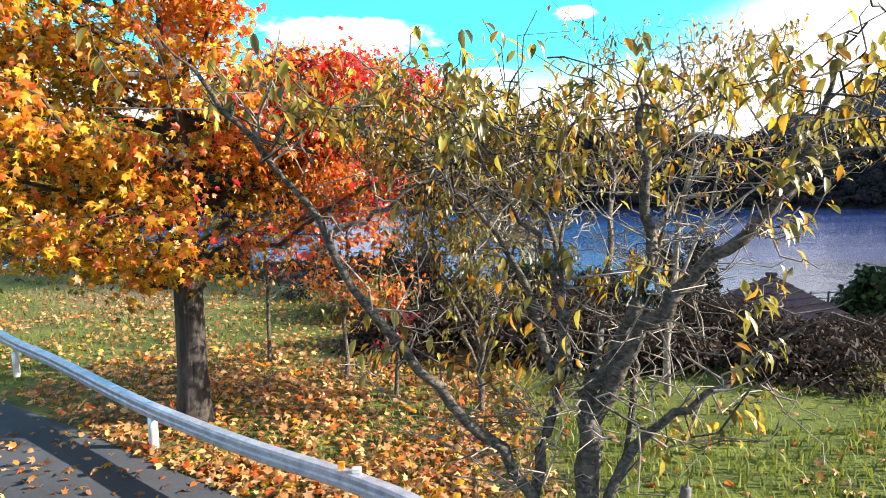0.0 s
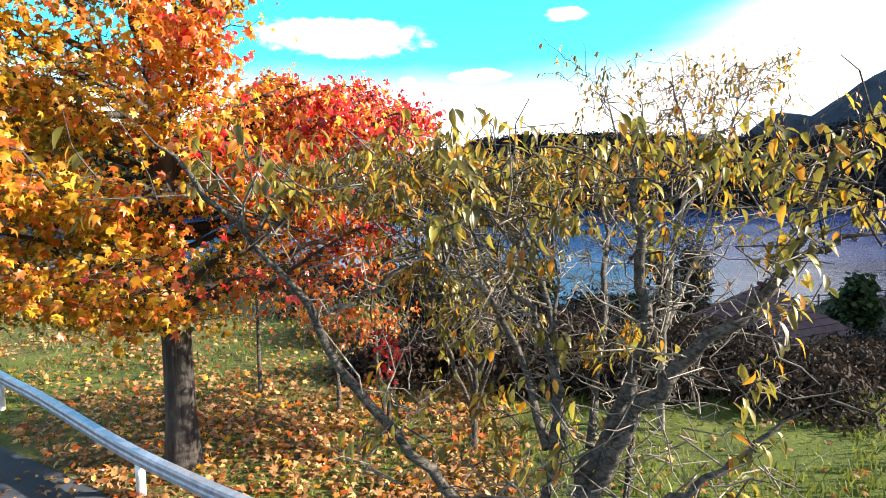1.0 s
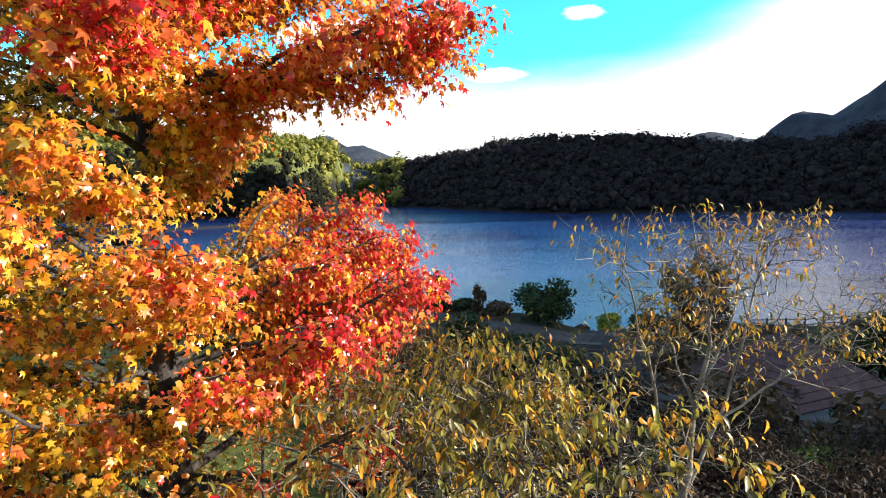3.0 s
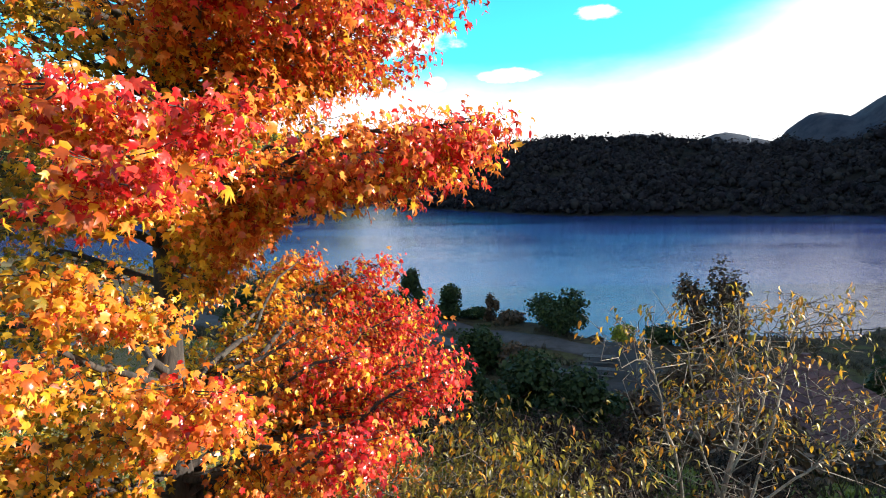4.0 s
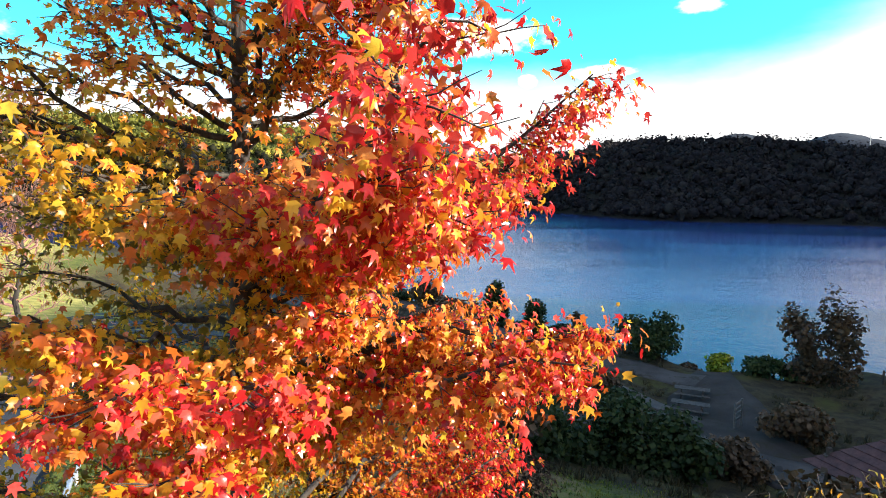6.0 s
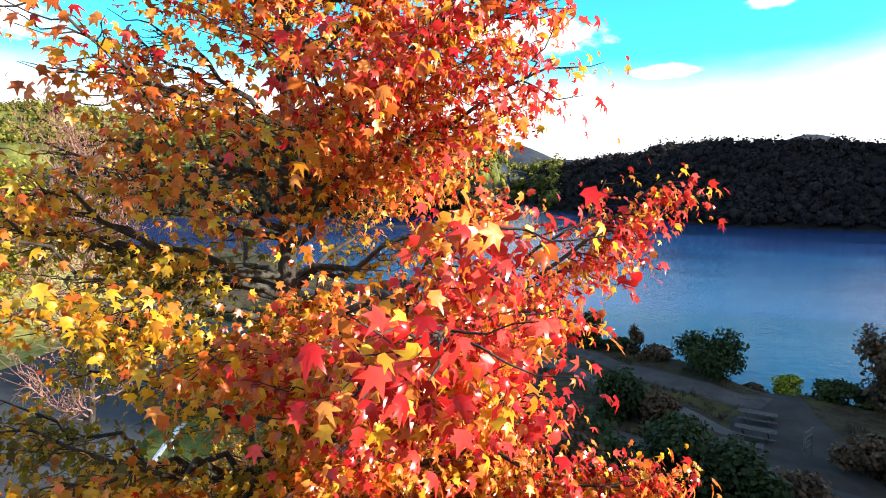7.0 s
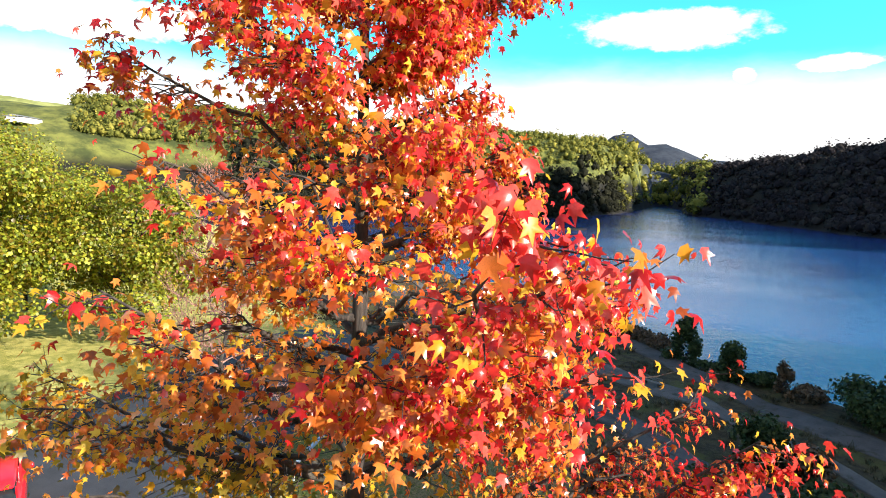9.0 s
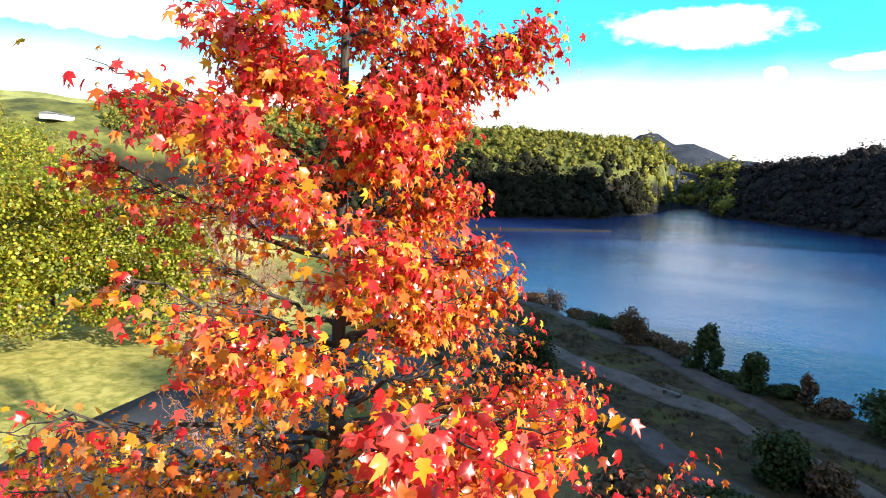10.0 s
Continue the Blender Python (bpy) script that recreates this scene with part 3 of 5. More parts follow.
def woods(name, spots, sizes, rng, material_, label):
    """A wood seen from afar: each crown a small dark core under many ragged tufts of leaves."""
    shapes = [blob(rng, 1) for _ in range(6)]
    count = len(spots)
    a = rng.uniform(0, 2 * np.pi, count)
    c, s, o, i = np.cos(a), np.sin(a), 0 * a, 0 * a + 1
    turns = np.stack([np.stack([c, -s, o], -1), np.stack([s, c, o], -1), np.stack([o, o, i], -1)], 1)
    core = leaf_cloud(name, shapes, spots, turns, sizes * 0.55, rng, material_)
    ob = tagged(new(name, core), label, "woods", kind="stuff")
    each = 34
    ball = rng.normal(0, 1, (count * each, 3))
    ball /= np.linalg.norm(ball, axis=1, keepdims=True)
    tall = np.repeat(sizes * rng.uniform(0.8, 1.3, count), each)
    big = np.repeat(sizes, each)
    lobes = 1 + 0.28 * np.sin(3 * np.arctan2(ball[:, 1], ball[:, 0]) + np.repeat(a, each)) * np.cos(4 * ball[:, 2] + np.repeat(a, each))
    places = np.repeat(spots, each, 0) + ball * np.stack([big, big, tall], -1) * rng.uniform(0.55, 1.05, (len(big), 1)) * lobes[:, None] + np.stack([0 * big, 0 * big, 0.25 * big], -1)
    part("leaf_tufts", leaf_cloud("leaf_tufts", TUFT, places, leaf_turns(rng, len(places), ball, 0.2, 0.5), big * rng.uniform(0.09, 0.28, len(places)), rng, material_), ob, kind="stuff")
    return ob


rng = np.random.default_rng(11)


def wood_spots(count, az_low, az_high, r_low, r_high, tall):
    az = np.radians(rng.uniform(az_low, az_high, count))
    start = np.interp(np.degrees(az), AZ, FAR_SHORE)
    r = start + r_low + (r_high - r_low) * rng.uniform(0, 1, count) ** 1.2
    x, y = r * np.sin(az), r * np.cos(az)
    z = height(x, y)
    size = tall * rng.uniform(0.45, 1.3, count) ** 1.3 * (1 + 0.25 * waves(x, y, 70, 12))
    keep = (z > WATER_Z + 0.5) & ~((np.abs(np.degrees(az) + 61.5) < 3.4) & (r > 400))
    return np.stack([x, y, z + size * 0.55], -1)[keep], size[keep]


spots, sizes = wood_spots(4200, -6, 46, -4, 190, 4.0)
woods("woods_far_bank", spots, sizes, rng, FOREST_SHADE, "dark shaded woods covering the far bank of the lake")
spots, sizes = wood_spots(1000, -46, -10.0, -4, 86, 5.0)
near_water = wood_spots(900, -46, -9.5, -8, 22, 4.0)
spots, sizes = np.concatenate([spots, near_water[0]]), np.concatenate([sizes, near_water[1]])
woods("woods_shore", spots, sizes, rng, FOREST_DEEP_SHADE, "dark shaded woods at the foot of the hill")
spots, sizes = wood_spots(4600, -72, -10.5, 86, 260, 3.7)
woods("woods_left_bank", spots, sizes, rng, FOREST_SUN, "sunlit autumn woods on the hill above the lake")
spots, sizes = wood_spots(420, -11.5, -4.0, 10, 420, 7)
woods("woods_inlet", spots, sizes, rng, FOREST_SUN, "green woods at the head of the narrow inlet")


def mast():
    t = thing("radio_mast", "thin pale mast standing on the wooded ridge", "mast", (300, 640, 38))
    part("pole", tubes("pole", [(np.array([(0, 0, -4), (0, 0, 20)]), (0.6, 0.35))], MAST_PAINT), t)
    part("antenna", tubes("antenna", [(np.array([(0, 0, 20), (0, 0, 25)]), (0.25, 0.15))], MAST_PAINT), t)
    part("crossbar", tubes("crossbar", [(np.array([(-1.5, 0, 17), (1.5, 0, 17)]), (0.2, 0.2))], MAST_PAINT), t)


mast()
# ---- the sweetgum ----
def sweetgum():
    rng = np.random.default_rng(5)
    tree = thing("sweetgum_tree", "tall sweetgum with red, orange and yellow autumn leaves", "tree", (-2.66, 6.42, 0.0))
    top = 14.6
    trunk_line = spline([(0, 0, -0.15), (0.0, 0.0, 1.5), (-0.06, 0.02, 4.5), (0.03, 0.0, 8.0), (0.0, 0.05, 11.5), (0.05, 0.0, top)], 6)
    trunk_r = np.interp(trunk_line[:, 2], (-0.15, 0.12, 0.6, 4.0, 9.0, 11.5, 13.0, top), (0.24, 0.19, 0.155, 0.120, 0.055, 0.030, 0.018, 0.008))
    part("trunk", tubes("trunk", [(trunk_line, trunk_r)], GUM_BARK, 14), tree, "grey-brown furrowed trunk")

    def axis(z):
        return np.array([np.interp(z, trunk_line[:, 2], trunk_line[:, k]) for k in (0, 1)] + [z])

    def reach(z):
        return float(np.interp(z, (1, 2, 4, 6, 8, 10, 12, 13.5, 14.5), (1.6, 2.4, 2.9, 2.9, 2.6, 2.1, 1.6, 0.9, 0.3)))

    # limbs that make the outline: bearing from +x, tip height, tip distance, fullness
    limbs = [(-20, 2.6, 2.7, 0.7), (12, 3.4, 2.5, 1.0), (-30, 3.6, 2.6, 0.9), (4, 3.75, 3.0, 1.2), (18, 3.75, 2.7, 0.9), (-55, 3.4, 2.6, 0.8), (3, 4.0, 2.1, 1.0),
             (56, 3.7, 3.8, 1.3), (73, 4.4, 3.6, 1.2), (62, 3.9, 3.9, 1.3), (64, 4.5, 3.7, 1.2), (80, 4.6, 3.4, 1.1), (40, 4.05, 3.4, 1.1), (55, 4.25, 3.5, 1.1), (30, 4.1, 2.7, 1.0), (66, 3.2, 3.9, 1.0), (48, 3.0, 3.8, 1.0), (30, 3.6, 3.2, 1.0), (84, 4.4, 3.3, 1.0),
             (-16, 6.05, 3.2, 1.3), (-4, 5.95, 3.3, 1.2), (-24, 6.0, 3.5, 1.1), (-12, 5.85, 3.1, 1.1), (-62, 6.0, 2.9, 1.1), (-75, 6.1, 3.1, 1.0), (-60, 6.9, 2.2, 1.0), (-45, 6.3, 2.2, 1.1), (-75, 7.0, 2.4, 1.0), (-52, 7.3, 1.6, 1.0), (-95, 7.3, 2.3, 0.9),
             (8, 6.8, 2.3, 0.5), (14, 7.3, 3.0, 0.65), (-14, 7.1, 2.7, 0.7), (3, 7.98, 3.3, 1.3), (-12, 7.3, 2.4, 0.8), (-25, 7.0, 2.6, 0.8), (-43, 9.42, 3.25, 1.3), (-48, 7.75, 3.6, 1.0), (-44, 7.4, 3.4, 1.0), (-51, 7.1, 3.3, 1.0), (-54, 7.45, 3.9, 0.4), (-40, 6.9, 3.1, 0.8), (-18, 6.7, 1.7, 1.0),
             (33, 8.0, 3.4, 0.35), (38, 7.2, 3.2, 0.5), (46, 7.85, 2.6, 0.5), (13, 6.7, 2.0, 0.5), (-68, 5.75, 3.1, 1.0), (-80, 5.13, 2.6, 1.1), (-62, 4.3, 2.3, 1.0), (-30, 5.3, 1.5, 1.0),
             (-34, 9.2, 3.0, 0.75), (-24, 8.6, 2.8, 1.0), (-27, 9.1, 2.6, 0.8), (-1, 8.95, 2.2, 1.0), (-54, 8.65, 2.4, 0.9), (70, 8.7, 2.3, 0.9), (22, 8.6, 2.2, 1.0),
             (26, 9.5, 1.7, 0.9), (10, 9.8, 1.5, 0.9), (30, 10.3, 1.2, 0.8), (57, 10.9, 1.35, 0.9), (64, 11.55, 2.2, 0.8), (76, 10.15, 1.75, 0.8), (10, 10.7, 1.1, 0.8), (40, 11.6, 1.9, 0.8), (5, 11.4, 1.2, 0.8),
             (-70, 9.4, 2.2, 0.9), (-40, 10.0, 1.9, 0.9), (-71, 10.6, 2.2, 0.7), (-30, 10.9, 1.4, 0.8), (-100, 11.4, 1.6, 0.7),
             (-90, 6.4, 2.6, 1.0), (-110, 4.6, 2.7, 0.8), (-75, 2.6, 2.7, 0.7), (-130, 3.2, 2.6, 0.7), (-100, 4.2, 2.8, 0.9), (-150, 4.3, 2.7, 0.8), (-140, 5.0, 2.7, 0.9), (180, 4.0, 2.6, 0.8), (-112, 2.9, 2.6, 0.7),
             (236, 10.3, 2.0, 0.6), (263, 9.6, 2.05, 0.6), (262, 8.9, 2.4, 0.7), (263, 10.8, 2.0, 0.5), (234, 8.95, 1.5, 0.8), (264, 8.6, 2.15, 0.8), (254, 8.2, 1.9, 0.9), (212, 8.2, 2.1, 0.8), (236, 7.2, 2.4, 1.0), (205, 6.2, 2.6, 1.0), (250, 7.6, 2.5, 0.9),
             (242, 8.0, 2.5, 1.5), (225, 7.85, 2.7, 1.5), (213, 7.95, 2.8, 1.5), (200, 7.8, 2.3, 0.8), (225, 6.2, 2.5, 0.9), (205, 3.0, 2.6, 1.2), (222, 3.5, 2.8, 1.2), (240, 2.7, 2.6, 1.1), (-95, 3.3, 2.6, 1.2), (-122, 3.8, 2.9, 1.2), (-100, 2.4, 2.3, 1.0)]
    tier, a = 0, 40.0
    while tier < 80:
        a += 137.5
        z = 2.35 + 0.60 * (tier // 4) + rng.uniform(-0.07, 0.07)
        tier += 1
        far = reach(z) * rng.uniform(0.72, 1.08)
        turn_to = a % 360
        far *= 0.72 if turn_to < 45 or turn_to > 325 else 0.66 if 165 < turn_to < 280 and z > 8.0 else 1.0
        far *= 0.55 if 4.2 < z < 5.5 and (turn_to < 75 or turn_to > 310) else 1.0
        limbs.append((a, z + rng.uniform(-0.1, 0.1), far, 0.75 if z > 10.4 else 0.36 if 160 < turn_to < 285 and z > 7.4 else 0.62))
    lines, twig_lines, spots, outs, depth = [], [], [], [], []
    for a, z, far, full in limbs:
        # fullness by bearing and height, tuned to light and gaps in the camera's view
        full *= 0.55 if 2.2 < z < 3.3 and 285 < a % 360 < 348 else 1.1 if 2.0 < z < 5.4 and 180 < a % 360 < 285 else 0.6 if 5.3 < z < 7.7 and 190 < a % 360 < 262 else 0.65 if 7.7 < z < 9.7 and 195 < a % 360 < 300 else 1.0
        full *= float(np.interp(z, (2, 3.2, 4.5, 6.5, 7.5, 9, 10.5, 12), (0.34, 0.46, 0.66, 0.60, 0.46, 0.40, 0.60, 0.85)))
        out = np.array((math.cos(radians(a)), math.sin(radians(a)), 0))
        steep = 0.60 if far > 3.1 and (7.8 < z < 8.2 or z > 9.4) else 0.10 if 5.6 < z < 7.2 and (a % 360 > 280 or a % 360 < 35) else 0.30
        root = axis(max(0.9, z - steep * far - 0.1))
        tip = np.array((*axis(z)[:2], z)) + out * max(0.3, far - 0.35)
        line = bent(root, tip, rng, 0.0, 0.05, 9, 0.10)
        thick = float(np.interp(root[2], (0, 6, 15), (0.052, 0.042, 0.016))) * (0.6 + 0.4 * far / 3)
        lines.append((line, np.linspace(thick, 0.006, 9)))
        cross = np.array((-out[1], out[0], 0))
        for k in range(int(16 + 7 * far)):
            s = rng.uniform(0.08, 1.0) ** 0.75
            start = np.array([np.interp(s, np.linspace(0, 1, 9), line[:, c]) for c in range(3)])
            turn = rng.choice((-1, 1)) * rng.uniform(0.4, 1.1)
            heading = out * math.cos(turn) + cross * math.sin(turn) + np.array((0, 0, rng.uniform(-0.28, 0.34)))
            size = rng.uniform(0.30, 0.75) * (1.15 - 0.5 * s) * min(1.0, far / 2.4)
            end = start + heading * size
            twig = bent(start, end, rng, 0.06, 0.08, 5)
            twig_lines.append((twig, np.linspace(0.006, 0.002, 5)))
            count = int(full * rng.uniform(42, 68) * (0.55 + 0.45 * s))
            q = rng.uniform(0.15, 1.12, count)
            at = start + (end - start) * q[:, None] + rng.normal(0, 0.08, (count, 3)) - np.array((0, 0, 0.05))
            spots.append(at)
            outs.append(np.repeat(((heading + out) / np.linalg.norm(heading + out))[None], count, 0))
            depth.append(np.full(count, s * far / max(reach(z), 0.8)))
    for line in lines:
        part("limb", tubes("limb", [line], GUM_BARK, 7), tree)
    part("twig", tubes("twig", twig_lines, GUM_BARK, 4), tree, kind="stuff")
    spots, outs, depth = np.concatenate(spots), np.concatenate(outs), np.concatenate(depth)
    # inner leaves thinned in the middle of the crown to fit the camera's view
    thinned = 0.38 * smooth(6.2, 6.8, spots[:, 2]) * smooth(9.2, 8.4, spots[:, 2]) * smooth(1.4, 0.6, spots[:, 0])
    keep = rng.uniform(0, 1, len(spots)) > thinned
    spots, outs, depth = spots[keep], outs[keep], depth[keep]
    count = len(spots)
    turns = leaf_turns(rng, count, outs, 0.8, 0.72, (0.42, -0.03, 0.10))
    sizes = 0.046 + 0.072 * rng.uniform(0, 1, count) ** 1.3
    # redder towards the tips, the top and the light; yellow and olive inside and low down
    # more olive mid-left in the crown, partly painted for the shade there
    sunny = np.clip(spots[:, 0], -2.5, 2.5) * np.interp(spots[:, 2], (7, 9.5), (0.17, 0.06)) - 0.15 * (np.abs(spots[:, 2] - 6.2) < 1.3) * smooth(1.0, 0.2, spots[:, 0])
    score = 0.24 * depth + 0.030 * spots[:, 2] + 0.10 * np.maximum(0, spots[:, 2] - 7.5) + sunny + rng.normal(0, 0.17, count) + 0.12 * waves(spots[:, 0] + spots[:, 2], spots[:, 1] - spots[:, 2], 1.6, 4)
    x, y, z = spots.T
    score += 0.18 * smooth(0.5, 1.5, x) * (z < 5.0) + 0.30 * ((y < -1.8) & (np.abs(z - 6.1) < 0.7) & (x > 0.3)) - 0.12 * ((x > 1.8) & (np.abs(z - 6.0) < 0.6) & (y > -1.6))
    kinds = np.digitize(score, (0.09, 0.29, 0.71))
    swap = rng.uniform(0, 1, count)
    kinds = np.where(swap < np.where(spots[:, 2] < 7, 0.15, 0.14), 1, np.where(swap > 0.95, 2, kinds))
    # the leaves that stand out nearest to the open side are objects of their own
    near = np.argsort(-(spots @ np.array((0.42, -0.90, 0.0)) + 0.02 * rng.normal(0, 1, count)) + 3.0 * (np.abs(spots[:, 2] - 7.6) > 2.4))[:300]
    single = np.zeros(count, bool)
    single[near] = True
    colours = ((LEAF_OLIVE, "foliage_olive", "olive brown leaves"), (LEAF_YELLOW, "foliage_yellow", "golden yellow leaves"),
               (LEAF_ORANGE, "foliage_orange", "orange leaves"), (LEAF_RED, "foliage_red", "deep red leaves"))
    for k, (m, name, label) in enumerate(colours):
        mine = (kinds == k) & ~single
        part(name, leaf_cloud(name, STARS, spots[mine], turns[mine], sizes[mine], rng, m), tree, label, "stuff")
    # spiky seed balls hanging from the twigs
    ball = blob(rng, 2)[0], blob(np.random.default_rng(2), 2)[1]
    ball = mesh_from("seed_ball", ball[0] * 0.017, ball[1], FRUIT, True)
    for n in rng.choice(np.flatnonzero(spots[:, 2] > 6), 60, False):
        ob = part("seed_ball", ball, tree)
        ob.location = spots[n] - np.array((0, 0, 0.12))
    for k, (m, name, label) in enumerate(colours):
        mine = (kinds == k) & single
        single_leaves("leaf", STARS, spots[mine], turns[mine], sizes[mine], [m], rng, tree)
    print("sweetgum leaves", count, np.bincount(kinds))


sweetgum()
# ---- the cherry trees ----
def cherry(name, label, base, stems, rng, twigs_per_m, leaves_per_twig, low, warm, lone=0, leaf=(0.055, 0.092), bare=0.35, top=9.0, bark_=CHERRY_BARK):
    """A many-stemmed cherry. stems: (points, base radius, tip radius) in the tree's own space."""
    tree = thing(name, label, "tree", base)
    spots, outs, twigs, pale = [], [], [], []
    for points, r0, r1 in stems:
        line = spline(points, 5)
        line[2:-1] += rng.normal(0, 0.016, (len(line) - 3, 3))
        part("stem", tubes("stem", [(line, 0.78 * np.linspace(r0, r1, len(line)) * (1 + rng.normal(0, 0.05, len(line))) * np.minimum(1, (len(line) - 0.8 - np.arange(len(line))) / 4))], bark_, 9), tree)
        gaps = np.linalg.norm(np.diff(line, axis=0), axis=1)
        at = np.r_[0, np.cumsum(gaps)] / gaps.sum()
        for k in range(int(gaps.sum() * twigs_per_m)):
            s = rng.uniform(0.25, 1.0)
            start = np.array([np.interp(s, at, line[:, c]) for c in range(3)])
            if start[2] + base[2] > top - 0.15:
                continue
            a = rng.uniform(0, 2 * np.pi)
            heading = np.array((math.cos(a), math.sin(a) * 0.8, rng.uniform(-0.15, 0.9) + 0.35 * (start[2] > low)))
            size = rng.uniform(0.3, 0.95)
            heading[2] = min(heading[2], (top - start[2]) / size)
            end = start + heading * size
            dry = start[2] < low and rng.uniform() < 0.85
            if dry and rng.uniform() < 0.35:
                continue
            twig = bent(start, end, rng, rng.uniform(-0.1, 0.22), 0.20, 7)
            (pale if dry or rng.uniform() < bare else twigs).append((twig, np.linspace(0.0055 if dry else 0.0075, 0.002, 7)))
            for _ in range(3):
                b = rng.uniform(0.3, 0.9)
                root = start + (end - start) * b
                tip = root + (heading * 0.4 + rng.normal(0, 0.5, 3)) * size * 0.5
                tip[2] = min(tip[2], top + 0.12)
                (pale if dry else twigs).append((bent(root, tip, rng, 0.05, 0.15, 5), np.linspace(0.005, 0.002, 5)))
                if dry:
                    continue
                count = rng.poisson(leaves_per_twig / 3)
                q = rng.uniform(0, 1.1, (count, 1))
                some = root + (tip - root) * q + rng.normal(0, 0.035, (count, 3))
                spots.append(some)
                outs.append(np.repeat((heading / np.linalg.norm(heading))[None], count, 0))
    part("twig", tubes("twig", twigs, CHERRY_BARK, 4), tree, kind="stuff")
    part("bare_twig", tubes("bare_twig", pale, PALE_TWIG, 4), tree, "pale leafless twigs", "stuff")
    spots, outs = np.concatenate(spots), np.concatenate(outs)
    inside = spots[:, 1] + base[1] > 2.45
    spots, outs = spots[inside], outs[inside]
    count = len(spots)
    turns = leaf_turns(rng, count, outs, 1.0, 0.45)
    sizes = rng.uniform(*leaf, count)
    kinds = (rng.uniform(0, 1, count) < warm).astype(int)
    single = np.zeros(count, bool)
    if lone:
        single[np.argsort(spots[:, 1] + 0.15 * rng.normal(0, 1, count))[:lone]] = True
    for k, (m, title) in enumerate(((CHERRY_LEAF, "foliage_green"), (CHERRY_LEAF_WARM, "foliage_orange"))):
        mine = (kinds == k) & ~single
        if mine.any():
            part(title, leaf_cloud(title, OVALS, spots[mine], turns[mine], sizes[mine], rng, m), tree, kind="stuff")
        mine = (kinds == k) & single
        if mine.any():
            single_leaves("leaf", OVALS, spots[mine], turns[mine], sizes[mine], [m], rng, tree)
    print(name, "leaves", count)
    return tree


BASE = np.array((0.68, 3.10, 0.0))


def own(points):
    return [tuple(np.array(p) - BASE) for p in points]


cherry("cherry_tree", "many-stemmed cherry with hanging olive leaves and bare pale twigs", tuple(BASE), [
    (own([(0.62, 3.08, -0.1), (0.46, 3.06, 0.89), (0.06, 3.06, 1.39), (-0.36, 3.01, 1.93), (-0.65, 2.97, 2.47), (-0.96, 2.81, 2.89), (-1.24, 2.69, 3.23)]), 0.050, 0.010),
    (own([(0.64, 3.12, -0.1), (0.51, 3.11, 0.85), (0.63, 3.21, 1.39), (0.69, 3.30, 1.81), (0.58, 3.38, 2.14), (0.28, 3.32, 2.57)]), 0.048, 0.016),
    (own([(0.72, 3.10, -0.1), (0.77, 3.06, 0.89), (0.79, 3.10, 1.40), (0.99, 3.19, 1.73), (1.15, 3.27, 2.15), (1.12, 3.33, 2.76), (1.10, 3.38, 3.25)]), 0.10, 0.012),
    (own([(0.78, 3.10, 1.25), (1.01, 3.04, 1.74), (1.29, 3.01, 2.06), (1.63, 2.94, 2.40), (1.76, 2.88, 2.74), (1.86, 2.82, 3.10)]), 0.066, 0.018),
    (own([(1.60, 2.95, 2.37), (1.81, 2.81, 2.61), (2.10, 2.70, 2.70)]), 0.026, 0.010),
    (own([(0.76, 3.08, 0.5), (0.98, 2.98, 1.19), (1.26, 2.86, 1.47), (1.51, 2.83, 1.68), (1.85, 2.75, 1.98)]), 0.040, 0.008),
    (own([(0.80, 3.12, 0.6), (1.08, 3.29, 1.29), (1.10, 3.44, 1.80), (1.27, 3.48, 2.19), (1.40, 3.60, 2.9)]), 0.030, 0.008),
    (own([(-0.51, 3.00, 2.31), (-0.16, 3.06, 2.47), (0.16, 3.13, 2.70)]), 0.018, 0.008),
    (own([(0.28, 3.32, 2.57), (0.10, 3.45, 3.0), (0.0, 3.5, 3.35)]), 0.014, 0.006),
    (own([(0.68, 3.30, 1.81), (0.72, 3.50, 2.5), (0.66, 3.65, 3.2)]), 0.020, 0.006),
    (own([(0.62, 3.25, 1.5), (0.40, 3.9, 2.2), (-0.20, 4.6, 2.75), (-0.80, 5.3, 3.0)]), 0.034, 0.007),
    (own([(0.70, 3.25, 1.5), (0.75, 4.1, 2.3), (0.60, 5.1, 2.8), (0.45, 6.0, 3.05)]), 0.036, 0.007),
    (own([(0.85, 3.25, 1.5), (1.15, 4.0, 2.3), (1.35, 4.9, 2.9), (1.40, 5.6, 3.15)]), 0.032, 0.007),
    (own([(0.40, 3.9, 2.2), (-0.10, 4.1, 2.7), (-0.75, 4.2, 3.0), (-1.4, 4.4, 3.1)]), 0.022, 0.006),
    (own([(0.75, 4.1, 2.3), (0.35, 4.4, 2.8), (0.05, 4.7, 3.15)]), 0.020, 0.006),
], np.random.default_rng(21), 9, 22, 2.45, 0.26, 260, (0.055, 0.105), top=3.15)

